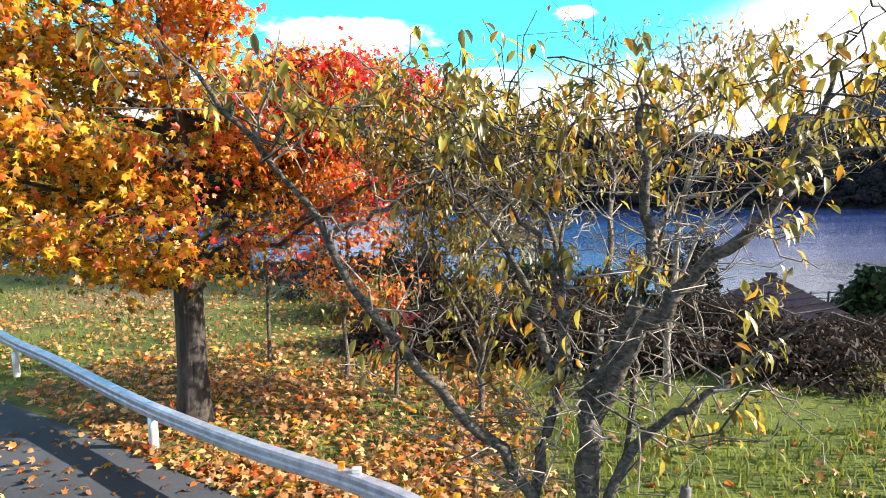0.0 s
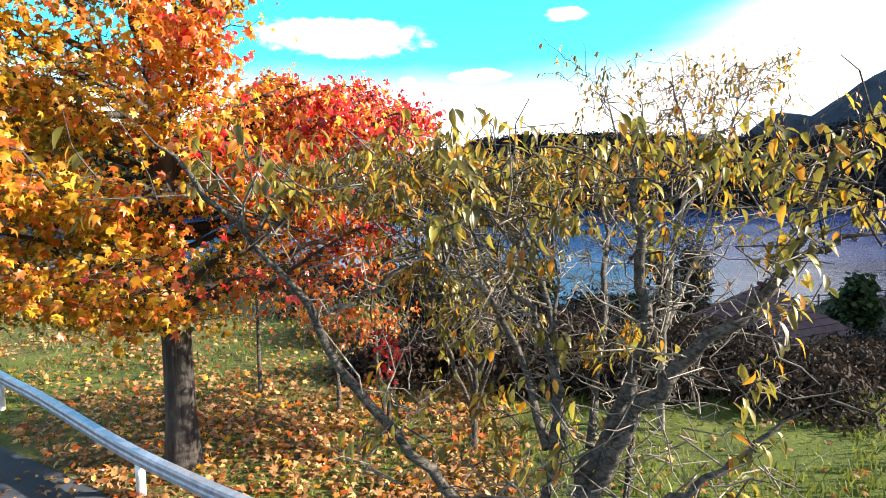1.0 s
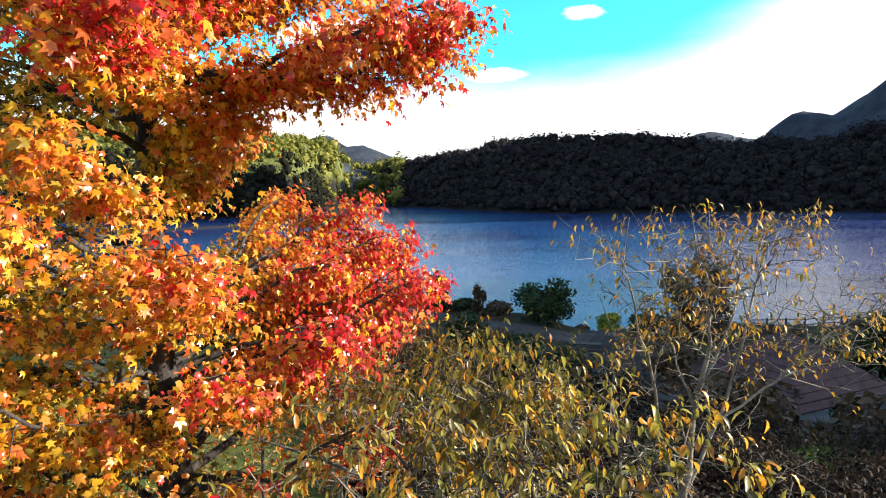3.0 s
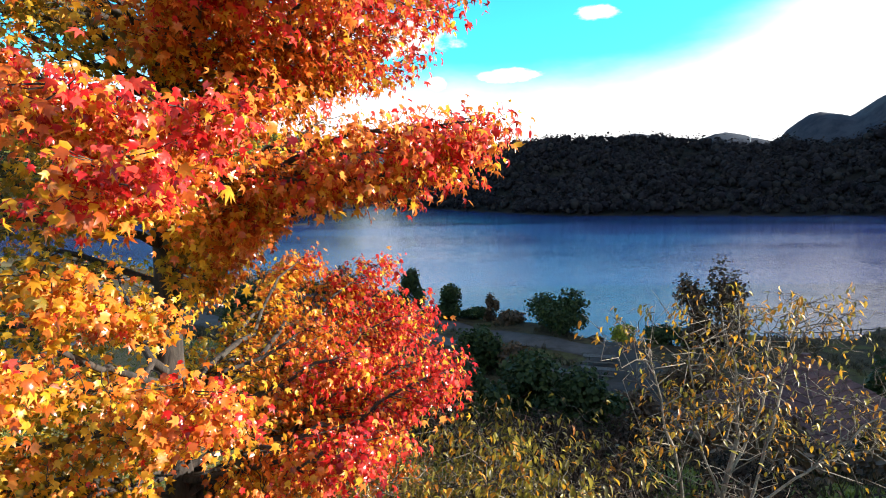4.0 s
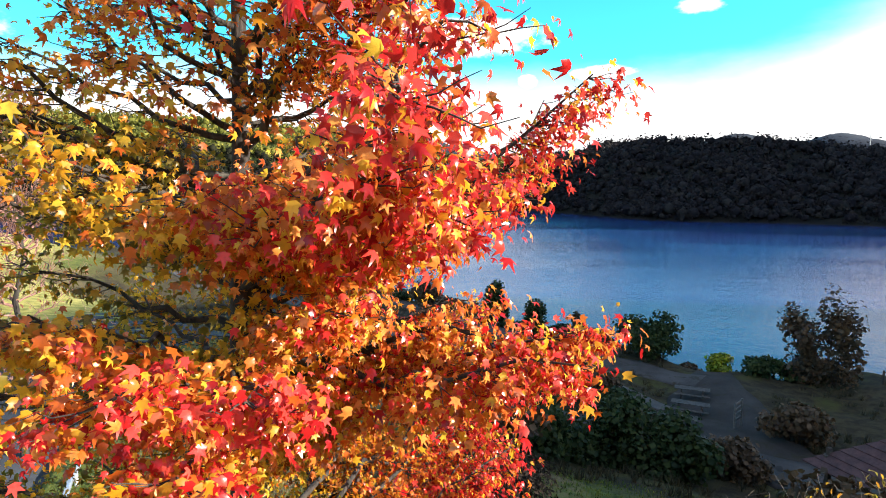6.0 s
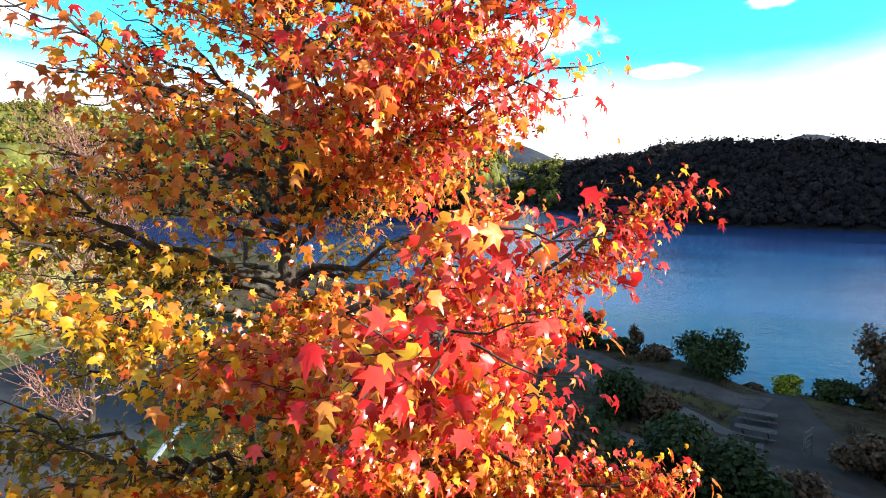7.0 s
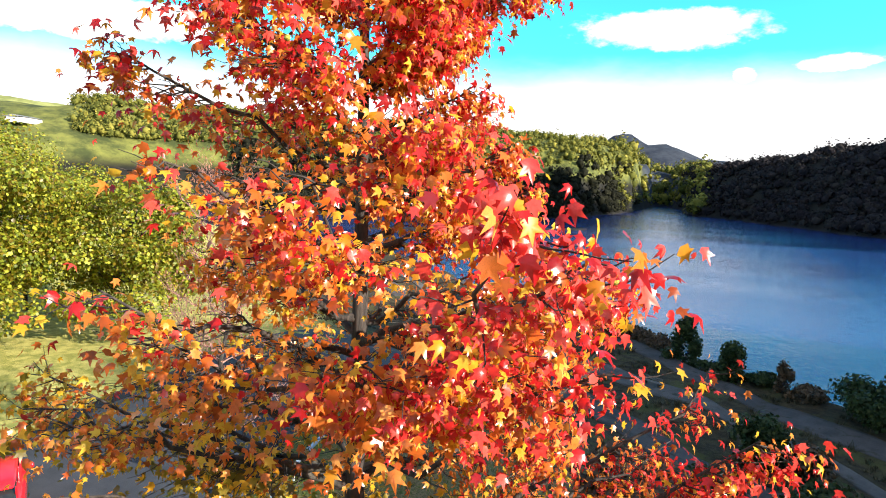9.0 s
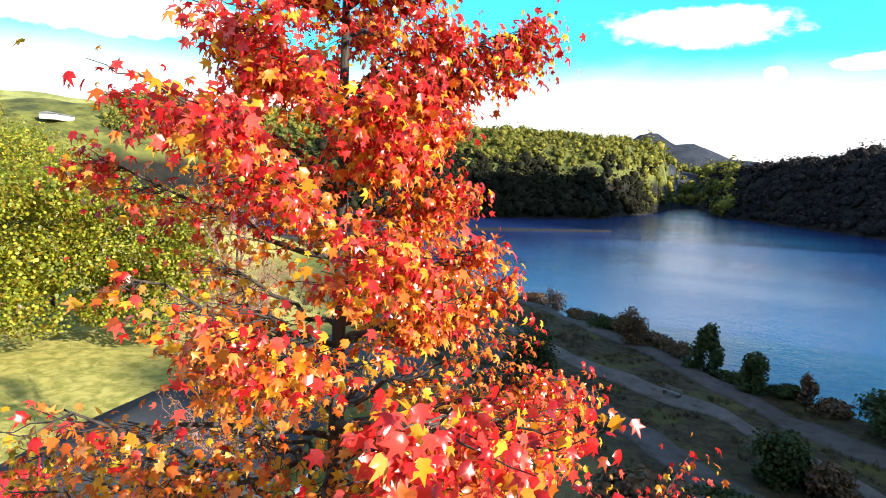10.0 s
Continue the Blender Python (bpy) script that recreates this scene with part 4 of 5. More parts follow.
cherry("cherry_tree", "thin cherry with bare grey twigs and a few orange leaves", (2.72, 7.1, 0.0), [
    ([(0, 0, -0.1), (0.02, 0, 1.2), (0.16, 0.0, 2.4), (0.26, 0.05, 3.2), (0.16, 0.1, 3.9), (0.05, 0.1, 4.45)], 0.055, 0.005),
    ([(0, 0, 0.8), (-0.25, 0.0, 1.8), (-0.52, -0.3, 2.9), (-0.80, -0.5, 3.7), (-0.92, -0.55, 4.1)], 0.032, 0.004),
    ([(0.02, 0, 1.2), (0.4, 0.1, 2.0), (0.75, 0.2, 3.1), (1.0, 0.3, 3.9), (1.35, 0.3, 4.15)], 0.032, 0.005),
    ([(0.16, 0, 2.4), (0.5, 0.0, 3.2), (0.55, 0.0, 3.9), (0.70, 0.0, 4.25)], 0.022, 0.004),
    ([(0.10, 0, 2.2), (-0.15, 0.1, 3.0), (-0.30, 0.0, 3.8), (-0.55, 0.0, 4.2)], 0.020, 0.004),
    ([(0.4, 0.1, 2.0), (1.0, 0.0, 2.5), (1.6, -0.1, 3.1), (2.0, -0.1, 3.2)], 0.022, 0.004),
    ([(1.0, 0.0, 2.5), (1.6, 0.2, 2.6), (2.4, 0.1, 2.8)], 0.016, 0.004),
], np.random.default_rng(22), 9, 10, 2.3, 0.55, 0, (0.055, 0.085), 0.75, 4.3, PALE_TWIG)

cherry("cherry_tree", "low bushy cherry with dense olive and yellow leaves", (0.45, 6.7, 0.0), [
    ([(0, 0, -0.1), (0.02, 0, 0.9), (-0.05, 0.05, 1.9), (-0.1, 0.1, 2.9)], 0.05, 0.006),
    ([(0, 0, 0.4), (-0.3, -0.2, 1.3), (-0.7, -0.4, 2.2), (-1.0, -0.4, 2.9)], 0.035, 0.006),
    ([(0, 0, 0.4), (0.25, -0.4, 1.4), (0.2, -0.8, 2.3), (0.25, -1.1, 2.85)], 0.035, 0.006),
    ([(0, 0, 0.6), (0.35, 0.4, 1.5), (0.6, 0.9, 2.1), (0.8, 1.3, 2.4)], 0.03, 0.006),
    ([(0, 0, 0.6), (-0.1, 0.3, 1.6), (-0.15, 0.6, 2.4), (-0.2, 0.7, 2.9)], 0.03, 0.006),
    ([(0.02, 0, 0.9), (-0.4, -0.7, 1.7), (-0.55, -1.1, 2.4), (-0.5, -1.2, 2.9)], 0.026, 0.006),
    ([(0.02, 0, 0.9), (0.5, -0.1, 1.8), (0.75, 0.0, 2.4), (0.9, 0.1, 2.7)], 0.026, 0.006),
], np.random.default_rng(23), 13, 20, 1.7, 0.14, 0, (0.06, 0.10), 0.1, 3.1)
# ---- guard rail ----
def guard_rail():
    rng = np.random.default_rng(3)
    rail = thing("guard_rail", "weathered grey steel guard rail on short round posts beside the road", "guard rail")
    line = spline([(-13.6, 22.0), (-12.6, 17.5), (-10.2, 12.6), (-6.6, 9.05), (-4.8, 7.5), (-3.1, 6.0), (-2.09, 5.2), (-1.47, 4.75), (-0.73, 4.27), (-0.2, 3.86), (0.25, 3.35), (0.75, 2.6), (1.5, 1.6), (2.6, 0.4)], 8)
    along = np.gradient(line, axis=0)
    along /= np.linalg.norm(along, axis=1, keepdims=True)
    side = np.stack([along[:, 1], -along[:, 0]], -1)
    # a box beam with a rounded top and a groove along each face
    shape = np.array([(-0.062, -0.085), (0.062, -0.085), (0.075, -0.065), (0.075, -0.018), (0.055, 0.0), (0.075, 0.018), (0.075, 0.062), (0.050, 0.085),
                      (-0.050, 0.085), (-0.075, 0.062), (-0.075, 0.018), (-0.055, 0.0), (-0.075, -0.018), (-0.075, -0.065)]) * 0.74
    n, m = len(line), len(shape)
    ring = np.concatenate([line[:, None] + shape[None, :, :1] * side[:, None], np.broadcast_to(0.43 + shape[None, :, 1:], (n, m, 1))], -1)
    faces = [(i * m + j, i * m + (j + 1) % m, (i + 1) * m + (j + 1) % m, (i + 1) * m + j) for i in range(n - 1) for j in range(m)]
    faces += [tuple(range(m))[::-1], tuple(range((n - 1) * m, n * m))]
    part("beam", mesh_from("beam", ring.reshape(-1, 3), faces, GALVANISED), rail, "dull grey steel beam")
    post = tubes("post", [(np.array([(0, 0, -0.3), (0, 0, 0.2), (0, 0, 0.36), (0, 0, 0.365)]), (0.045, 0.045, 0.045, 0.02))], POST_STEEL, 14)
    for x in (-13.4, -12.4, -11.0, -8.9, -6.05, -2.85, 0.3):
        k = int(np.argmin(np.abs(line[:, 0] - x)))
        ob = part("post", post, rail, "pale round steel post")
        ob.location = (*line[k], float(height(line[k, 0], line[k, 1])))
    flat = boxes("reflector", [((0, 0, 0.03), (0.05, 0.012, 0.06))], AMBER, 0.004)
    k = int(np.argmin(np.abs(line[:, 0] + 0.72)))
    part("reflector", flat, rail, "small amber reflector").location = (*line[k], 0.492)
    part("cap", boxes("cap", [((0, 0, 0.02), (0.07, 0.05, 0.04))], POST_STEEL, 0.008), rail, "white bolt cap").location = (line[k, 0] + 0.12, line[k, 1] - 0.06, 0.492)


guard_rail()


# ---- small trees near the sweetgum ----
def sapling(base, tall, seed, leaves, m, label, spread=0.5):
    rng = np.random.default_rng(seed)
    t = thing("sapling", label, "tree", base)
    trunk = bent((0, 0, -0.1), (rng.normal(0, 0.08), rng.normal(0, 0.05), tall), rng, 0, 0.02, 8)
    part("trunk", tubes("trunk", [(trunk, np.linspace(0.035, 0.006, 8))], CHERRY_BARK, 7), t)
    twigs, spots, outs = [], [], []
    for _ in range(int(tall * 12)):
        z = rng.uniform(0.35, 1.0) * tall
        a = rng.uniform(0, 2 * np.pi)
        heading = np.array((math.cos(a), math.sin(a), 0.5))
        start = np.array([np.interp(z, trunk[:, 2], trunk[:, c]) for c in range(3)])
        end = start + heading * rng.uniform(0.3, 1.0) * spread * (1.3 - z / tall)
        twigs.append((bent(start, end, rng, 0.05, 0.1, 5), np.linspace(0.008, 0.002, 5)))
        n = rng.poisson(leaves)
        spots.append(start + (end - start) * rng.uniform(0.2, 1.1, (n, 1)) + rng.normal(0, 0.06, (n, 3)))
        outs.append(np.repeat(heading[None], n, 0))
    part("twig", tubes("twig", twigs, PALE_TWIG, 4), t, kind="stuff")
    spots, outs = np.concatenate(spots), np.concatenate(outs)
    part("foliage", leaf_cloud("foliage", STARS, spots, leaf_turns(rng, len(spots), outs), rng.uniform(0.06, 0.11, len(spots)), rng, m), t, kind="stuff")


sapling((-2.45, 8.6, 0.0), 2.6, 31, 3, LEAF_ORANGE, "thin young tree with a few orange leaves")
sapling((-1.25, 8.0, 0.0), 2.7, 32, 24, LEAF_ORANGE, "young maple with orange and pink leaves", 1.15)
sapling((-0.75, 8.5, 0.0), 2.2, 35, 14, LEAF_ORANGE, "young maple with rusty orange leaves", 0.8)
sapling((-0.55, 7.3, 0.0), 1.3, 33, 7, LEAF_RED, "low red-leaved sapling in the grass")


# ---- broad trees with clumped crowns ----
def broad_tree(name, label, base, tall, wide, seed, materials, leaf, count, trunk_r=0.16, low=0.25, bark_=GUM_BARK, clumps=26):
    rng = np.random.default_rng(seed)
    t = thing(name, label, "tree", base)
    trunk = bent((0, 0, -0.4), (rng.normal(0, 0.03 * tall), 0, tall * 0.82), rng, 0, 0.02, 8)
    part("trunk", tubes("trunk", [(trunk, np.linspace(trunk_r, trunk_r * 0.2, 8))], bark_, 9), t)
    spots, outs = [], []
    for _ in range(clumps):
        z = rng.uniform(low, 0.97)
        a = rng.uniform(0, 2 * np.pi)
        r = wide * math.sqrt(max(0.03, 1 - ((z - low - 0.3) / (0.98 - low)) ** 2)) * rng.uniform(0.45, 1.0)
        centre = np.array((r * math.cos(a), r * math.sin(a), z * tall))
        root = np.array([np.interp(max(0.1, z - 0.25) * tall, trunk[:, 2], trunk[:, c]) for c in range(3)])
        part("limb", tubes("limb", [(bent(root, centre, rng, 0, 0.08, 6), np.linspace(trunk_r * 0.35, 0.012, 6))], bark_, 5), t)
        n = int(count / clumps * rng.uniform(0.6, 1.4))
        ball = rng.normal(0, 1, (n, 3))
        ball *= (rng.uniform(0.55, 1, (n, 1)) / np.linalg.norm(ball, axis=1, keepdims=True)) * np.array((1, 1, 0.7)) * wide * rng.uniform(0.28, 0.5)
        spots.append(centre + ball)
        outs.append(ball / (np.linalg.norm(ball, axis=1, keepdims=True) + 1e-6))
    spots, outs = np.concatenate(spots), np.concatenate(outs)
    turns = leaf_turns(rng, len(spots), outs, 0.3, 0.5)
    pick = rng.integers(0, len(materials), len(spots))
    for k, m in enumerate(materials):
        mine = pick == k
        part("crown", leaf_cloud("crown", TUFT, spots[mine], turns[mine], leaf * rng.uniform(0.6, 1.3, mine.sum()), rng, m), t, kind="stuff")
    return t


def on_ground(x, y, sink=0.05):
    return (x, y, float(height(np.array(x), np.array(y))) - sink)


for x, y, tall, wide, seed in ((-37, 19, 10.5, 4.8, 41), (-44, 26, 12, 5.5, 42), (-52, 18, 12.0, 5.5, 43), (-33, 26, 9.0, 4.0, 44), (-60, 32, 12, 6, 45)):
    broad_tree("broadleaf_tree", "broad green tree turning yellow in the sun", on_ground(x, y), tall, wide, seed, (GREEN_LEAF, GREEN_LEAF, LEAF_OLIVE), 0.13, 26000 if x > -45 else 14000, clumps=40)


def bare_tree(base, tall, wide, seed):
    """A slender tree with upswept limbs and a haze of fine leafless twigs."""
    rng = np.random.default_rng(seed)
    t = thing("bare_tree", "slender tree with pinkish bare twigs and hardly any leaves", "tree", base)
    trunk = bent((0, 0, -0.4), (0.2, 0, tall * 0.9), rng, 0, 0.02, 9)
    part("trunk", tubes("trunk", [(trunk, np.linspace(0.11, 0.02, 9))], GUM_BARK, 9), t)
    fine, spots = [], []
    for _ in range(44):
        z = rng.uniform(0.16, 0.9)
        a = rng.uniform(0, 2 * np.pi)
        r = wide * rng.uniform(0.5, 1.0) * math.sin(np.pi * min(0.95, 0.25 + z * 0.75)) ** 0.6
        root = np.array([np.interp(z * tall, trunk[:, 2], trunk[:, c]) for c in range(3)])
        end = np.array((r * math.cos(a), r * math.sin(a), min(tall, z * tall + rng.uniform(0.9, 2.0))))
        limb = bent(root, end, rng, 0.12, 0.06, 8)
        part("limb", tubes("limb", [(limb, np.linspace(0.032, 0.007, 8))], PINK_BARK, 5), t)
        for _ in range(26):
            s = rng.uniform(0.2, 1.0)
            start = np.array([np.interp(s, np.linspace(0, 1, 8), limb[:, c]) for c in range(3)])
            tip = start + rng.normal(0, 0.28, 3) + np.array((0.15 * math.cos(a), 0.15 * math.sin(a), rng.uniform(0.1, 0.7)))
            fine.append((bent(start, tip, rng, 0, 0.12, 5), np.linspace(0.008, 0.003, 5)))
            spots.append(tip)
    part("twig", tubes("twig", fine, PINK_BARK, 4), t, kind="stuff")
    spots = np.repeat(np.array(spots), 2, 0) + rng.normal(0, 0.1, (2 * len(spots), 3))
    outs = rng.normal(0, 1, spots.shape)
    part("last_leaves", leaf_cloud("last_leaves", OVALS, spots, leaf_turns(rng, len(spots), outs / np.linalg.norm(outs, axis=1, keepdims=True)), rng.uniform(0.05, 0.11, len(spots)), rng, PINK_TWIG), t, kind="stuff")


bare_tree(on_ground(-13.5, 15.0), 9.8, 1.9, 51)


# ---- lakeside bushes ----
def bush(x, y, tall, wide, seed, m=BUSH_LEAF, label="dense dark green bush on the shore", leaf=0.14, count=2600, name="bush", pointed=False):
    rng = np.random.default_rng(seed)
    t = thing(name, label, "bush", on_ground(x, y, 0.1))
    stems, spots, outs = [], [], []
    for k in range(16):
        a = rng.uniform(0, 2 * np.pi)
        s = rng.uniform(0.0, 1.0)
        r = wide * (1 - 0.85 * s if pointed else math.sqrt(max(0.05, 1 - (s - 0.35) ** 2 * 2.0)) * 0.75) * rng.uniform(0.3, 1.0)
        centre = np.array((r * math.cos(a), r * math.sin(a), tall * (0.10 + 0.80 * s)))
        stems.append((bent((rng.normal(0, 0.1), rng.normal(0, 0.1), -0.1), centre, rng, 0, 0.1, 6), np.linspace(0.05, 0.01, 6)))
        n = count // 16
        ball = rng.normal(0, 1, (n, 3))
        ball *= rng.uniform(0.4, 1.1, (n, 1)) / np.linalg.norm(ball, axis=1, keepdims=True) * np.array((0.42 * wide, 0.42 * wide, 0.26 * tall)) * (0.75 if pointed else 1)
        spots.append(centre + ball)
        outs.append(ball / (np.linalg.norm(ball, axis=1, keepdims=True) + 1e-6))
    spots, outs = np.concatenate(spots), np.concatenate(outs)
    spots[:, 2] = np.maximum(spots[:, 2], 0.05)
    part("stem", tubes("stem", stems, DARK_WOOD, 5), t, kind="stuff")
    part("foliage", leaf_cloud("foliage", OVALS if m is THICKET else TUFT, spots, leaf_turns(rng, len(spots), outs, 0.2, 0.6), leaf * (1 if m is THICKET else 1.35) * rng.uniform(0.5, 1.3, len(spots)), rng, m), t, kind="stuff")


bush(9.6, 59.2, 3.9, 3.3, 61, label="large round dark bush at the water's edge", count=5200)
bush(-5.6, 72.5, 5.2, 2.4, 62, label="tall pointed evergreen bush at the water's edge", count=4800, pointed=True)
bush(-0.8, 66.8, 3.5, 1.6, 63, m=BUSH_LEAF, label="small upright bush at the water's edge", count=3000)
bush(3.5, 64.8, 2.9, 0.9, 64, m=BUSH_BROWN, label="thin brown reed clump at the water's edge", count=900)
bush(-14.6, 77.0, 4.2, 2.4, 65, m=BUSH_BROWN, label="russet brown bush on the shore", count=3400)
bush(-30.5, 95.0, 3.4, 2.0, 66, m=BUSH_BROWN, label="bare reddish bush on the shore", count=1000)
bush(-18.6, 53.6, 5.2, 3.0, 67, label="big dark rounded bush beside the path", count=6200)
bush(1.3, 46.5, 3.3, 2.2, 68, label="dark thorn bush beside the path", count=3600)
bush(4.0, 45.6, 2.2, 1.8, 85, m=BUSH_BROWN, label="dull brown thorn bush beside the path", count=2600)
bush(15.3, 56.6, 1.7, 1.3, 69, m=GREEN_LEAF, label="low bright green bush beside the water", count=1500)
bush(18.6, 55.4, 1.5, 2.6, 70, label="low dark hedge beside the water", count=2600)
bush(22.6, 56.2, 1.6, 2.6, 84, m=BUSH_BROWN, label="low brown hedge beside the water", count=2600)
for n, (x, y, tall, wide) in enumerate(((-2.6, 70.6, 1.6, 2.2), (-9.2, 77.0, 1.8, 2.6), (-12.0, 79.2, 1.5, 2.4), (-19.5, 84.5, 1.7, 3.0), (-25.0, 90.0, 1.5, 3.0), (-35.0, 97.5, 1.6, 3.4), (1.6, 66.4, 1.2, 1.8), (5.6, 63.6, 1.4, 2.0), (13.0, 59.0, 0.9, 1.5))):
    bush(x, y, tall, wide, 300 + n, m=BUSH_BROWN if n % 3 else BUSH_LEAF, label="low brown scrub along the shore", count=2000)
bush(3.3, 33.6, 3.5, 3.4, 73, label="big dark evergreen bush on the bank", count=6200)
bush(6.4, 32.4, 3.2, 2.8, 74, label="dark evergreen bush on the bank", count=4600)
bush(-0.4, 30.0, 3.0, 3.0, 81, label="dark evergreen bush on the bank", count=4600)
bush(-2.6, 25.5, 2.6, 2.8, 75, m=BUSH_BROWN, label="brown leafless thicket on the bank", count=3600)
bush(9.8, 34.5, 2.0, 2.0, 82, m=BUSH_BROWN, label="brown thorny bush beside the tables", count=2600)
bush(15.6, 41.0, 2.4, 2.2, 83, m=BUSH_BROWN, label="brown thorny bush beside the tables", count=2600)
bush(19.5, 27.5, 5.4, 2.2, 76, label="tall dark conifer beside the shelter", count=4200, pointed=True)
bush(8.5, 19.0, 1.5, 3.6, 77, m=BUSH_BROWN, label="low brown thicket on the bank", count=4000)
bush(15.0, 18.5, 1.5, 3.8, 78, m=BUSH_BROWN, label="low brown thicket on the bank", count=4000)
bush(20.6, 54.6, 6.6, 2.0, 79, m=BUSH_BROWN, label="thin bare tree with purple-brown twigs by the water", count=1500, leaf=0.16)
bush(23.2, 53.6, 7.6, 2.0, 80, m=BUSH_BROWN, label="thin bare tree with purple-brown twigs by the water", count=1800, leaf=0.16)


# ---- olive shrubs on the edge of the terrace ----
def shrub(x, y, tall, wide, seed):
    rng = np.random.default_rng(seed)
    t = thing("shrub", "leafy olive green shrub on the edge of the bank", "shrub", on_ground(x, y, 0.05))
    stems, spots, outs = [], [], []
    for _ in range(34):
        a, r = rng.uniform(0, 2 * np.pi), wide * math.sqrt(rng.uniform(0.02, 1.0))
        end = np.array((r * math.cos(a), r * math.sin(a), tall * rng.uniform(0.55, 1.0) * (1 - 0.35 * (r / wide) ** 2)))
        line = bent((0.25 * end[0], 0.25 * end[1], -0.1), end, rng, -0.1, 0.08, 6)
        stems.append((line, np.linspace(0.022, 0.004, 6)))
        n = rng.poisson(70)
        q = rng.uniform(0.35, 1.08, n)
        spots.append(np.stack([np.interp(q, np.linspace(0, 1, 6), line[:, c]) for c in range(3)], -1) + rng.normal(0, 0.13, (n, 3)))
        outs.append(np.repeat((end / np.linalg.norm(end))[None], n, 0))
    spots, outs = np.concatenate(spots), np.concatenate(outs)
    spots[:, 2] = np.maximum(spots[:, 2], 0.03)
    part("stem", tubes("stem", stems, PALE_TWIG, 4), t, kind="stuff")
    part("foliage", leaf_cloud("foliage", OVALS, spots, leaf_turns(rng, len(spots), outs, 0.8, 0.5), rng.uniform(0.07, 0.13, len(spots)), rng, SHRUB_LEAF), t, kind="stuff")


for n, (x, y, tall, wide) in enumerate(((-1.6, 12.2, 0.9, 1.1), (0.9, 11.6, 0.8, 1.0))):
    shrub(x, y, tall, wide, 90 + n)


# a dark leafless thicket where the grass drops away
for n, (x, y, tall, wide) in enumerate(((1.6, 13.0, 1.4, 1.5), (-0.6, 14.2, 1.5, 1.6), (-2.5, 15.4, 1.4, 1.7), (3.2, 13.6, 1.4, 1.7), (2.4, 11.4, 1.2, 1.5), (0.8, 10.2, 1.0, 1.2), (1.4, 8.9, 0.75, 1.1), (3.0, 8.6, 0.75, 1.2), (5.0, 8.2, 0.7, 1.3), (-0.4, 9.6, 0.8, 1.1), (4.4, 10.0, 1.0, 1.6), (6.6, 9.2, 0.7, 1.7), (9.0, 8.4, 0.7, 1.8), (5.6, 12.0, 0.85, 1.9), (8.6, 11.2, 0.75, 2.0), (11.8, 9.0, 0.75, 2.0))):
    bush(x, y, tall, wide, 100 + n, THICKET, "dark leafless thicket on the edge of the bank", 0.105, 4400)


def shelter(x, y, turn):
    """An open timber shelter with a square pyramid roof."""
    base = on_ground(x, y, 0.1)
    t = thing("shelter", "open timber shelter with a dark brown pyramid roof", "shelter", base, turn)
    half, eave, top = 2.8, -3.25 - base[2], -1.15 - base[2]
    for sx in (-1, 1):
        for sy in (-1, 1):
            part("post", boxes("post", [((sx * 2.2, sy * 2.2, 0.5 * eave + 0.25), (0.16, 0.16, eave + 0.9))], DARK_WOOD, 0.015), t)
    part("floor", boxes("floor", [((0, 0, 0.06), (5.2, 5.2, 0.14))], GRAVEL_PATH, 0.02), t)
    for k in range(4):
        # courses of shingles, each a thin slanting board over the one below
        verts, faces = [], []
        for c in range(10):
            lo, hi = c / 10, min(1.0, (c + 1.15) / 10)
            for s, lift in ((lo, 0.05), (hi, 0.0)):
                w, z = half * (1 - s) + 0.02, eave + (top - eave) * s + lift
                verts += [(-w, -w, z), (w, -w, z), (-w, -w, z - 0.05), (w, -w, z - 0.05)]
            b = 8 * c
            faces += [(b, b + 1, b + 5, b + 4), (b + 2, b + 6, b + 7, b + 3), (b, b + 2, b + 3, b + 1), (b + 4, b + 5, b + 7, b + 6), (b, b + 4, b + 6, b + 2), (b + 1, b + 3, b + 7, b + 5)]
        ob = part("roof", mesh_from("roof", verts, faces, ROOF_TILE), t, "dark brown shingled roof slope")
        ob.matrix_basis = pose(0, 0, 0, 0, 0, 90 * k)
    part("finial", boxes("finial", [((0, 0, top + 0.04), (0.34, 0.34, 0.16))], ROOF_TILE, 0.04), t)
    for k in range(4):
        ob = part("beam", boxes("beam", [((0, -2.2, eave + 0.32), (4.8, 0.14, 0.18))], DARK_WOOD, 0.01), t)
        ob.matrix_basis = pose(0, 0, 0, 0, 0, 90 * k)
        ob = part("bench", boxes("bench", [((0, -1.9, 0.5), (3.4, 0.35, 0.06))], DARK_WOOD, 0.01), t) if k else None
        if ob:
            ob.matrix_basis = pose(0, 0, 0, 0, 0, 90 * k)


shelter(13.6, 24.6, 24)


def picnic_table(at, turn):
    t = thing("picnic_table", "dark weathered picnic table with two benches", "table", at, turn, "picnic tables by the lake")
    for k in range(5):
        part("plank", boxes("plank", [((0, -0.34 + 0.17 * k, 0.75), (2.5, 0.155, 0.045))], TABLE_WOOD, 0.008), t)
    for s in (-1, 1):
        for k in range(2):
            part("bench_plank", boxes("bench_plank", [((0, s * (0.68 + 0.16 * k), 0.45), (2.5, 0.145, 0.045))], TABLE_WOOD, 0.008), t)
        part("leg", boxes("leg", [((s * 0.75, 0.35, 0.37), (0.09, 0.09, 0.85), (32, 0, 0)), ((s * 0.75, -0.35, 0.37), (0.09, 0.09, 0.85), (-32, 0, 0)), ((s * 0.75, 0, 0.42), (0.09, 1.7, 0.1)), ((s * 0.75, 0, 0.70), (0.09, 0.8, 0.08))], DARK_WOOD, 0.01), t)
    return t


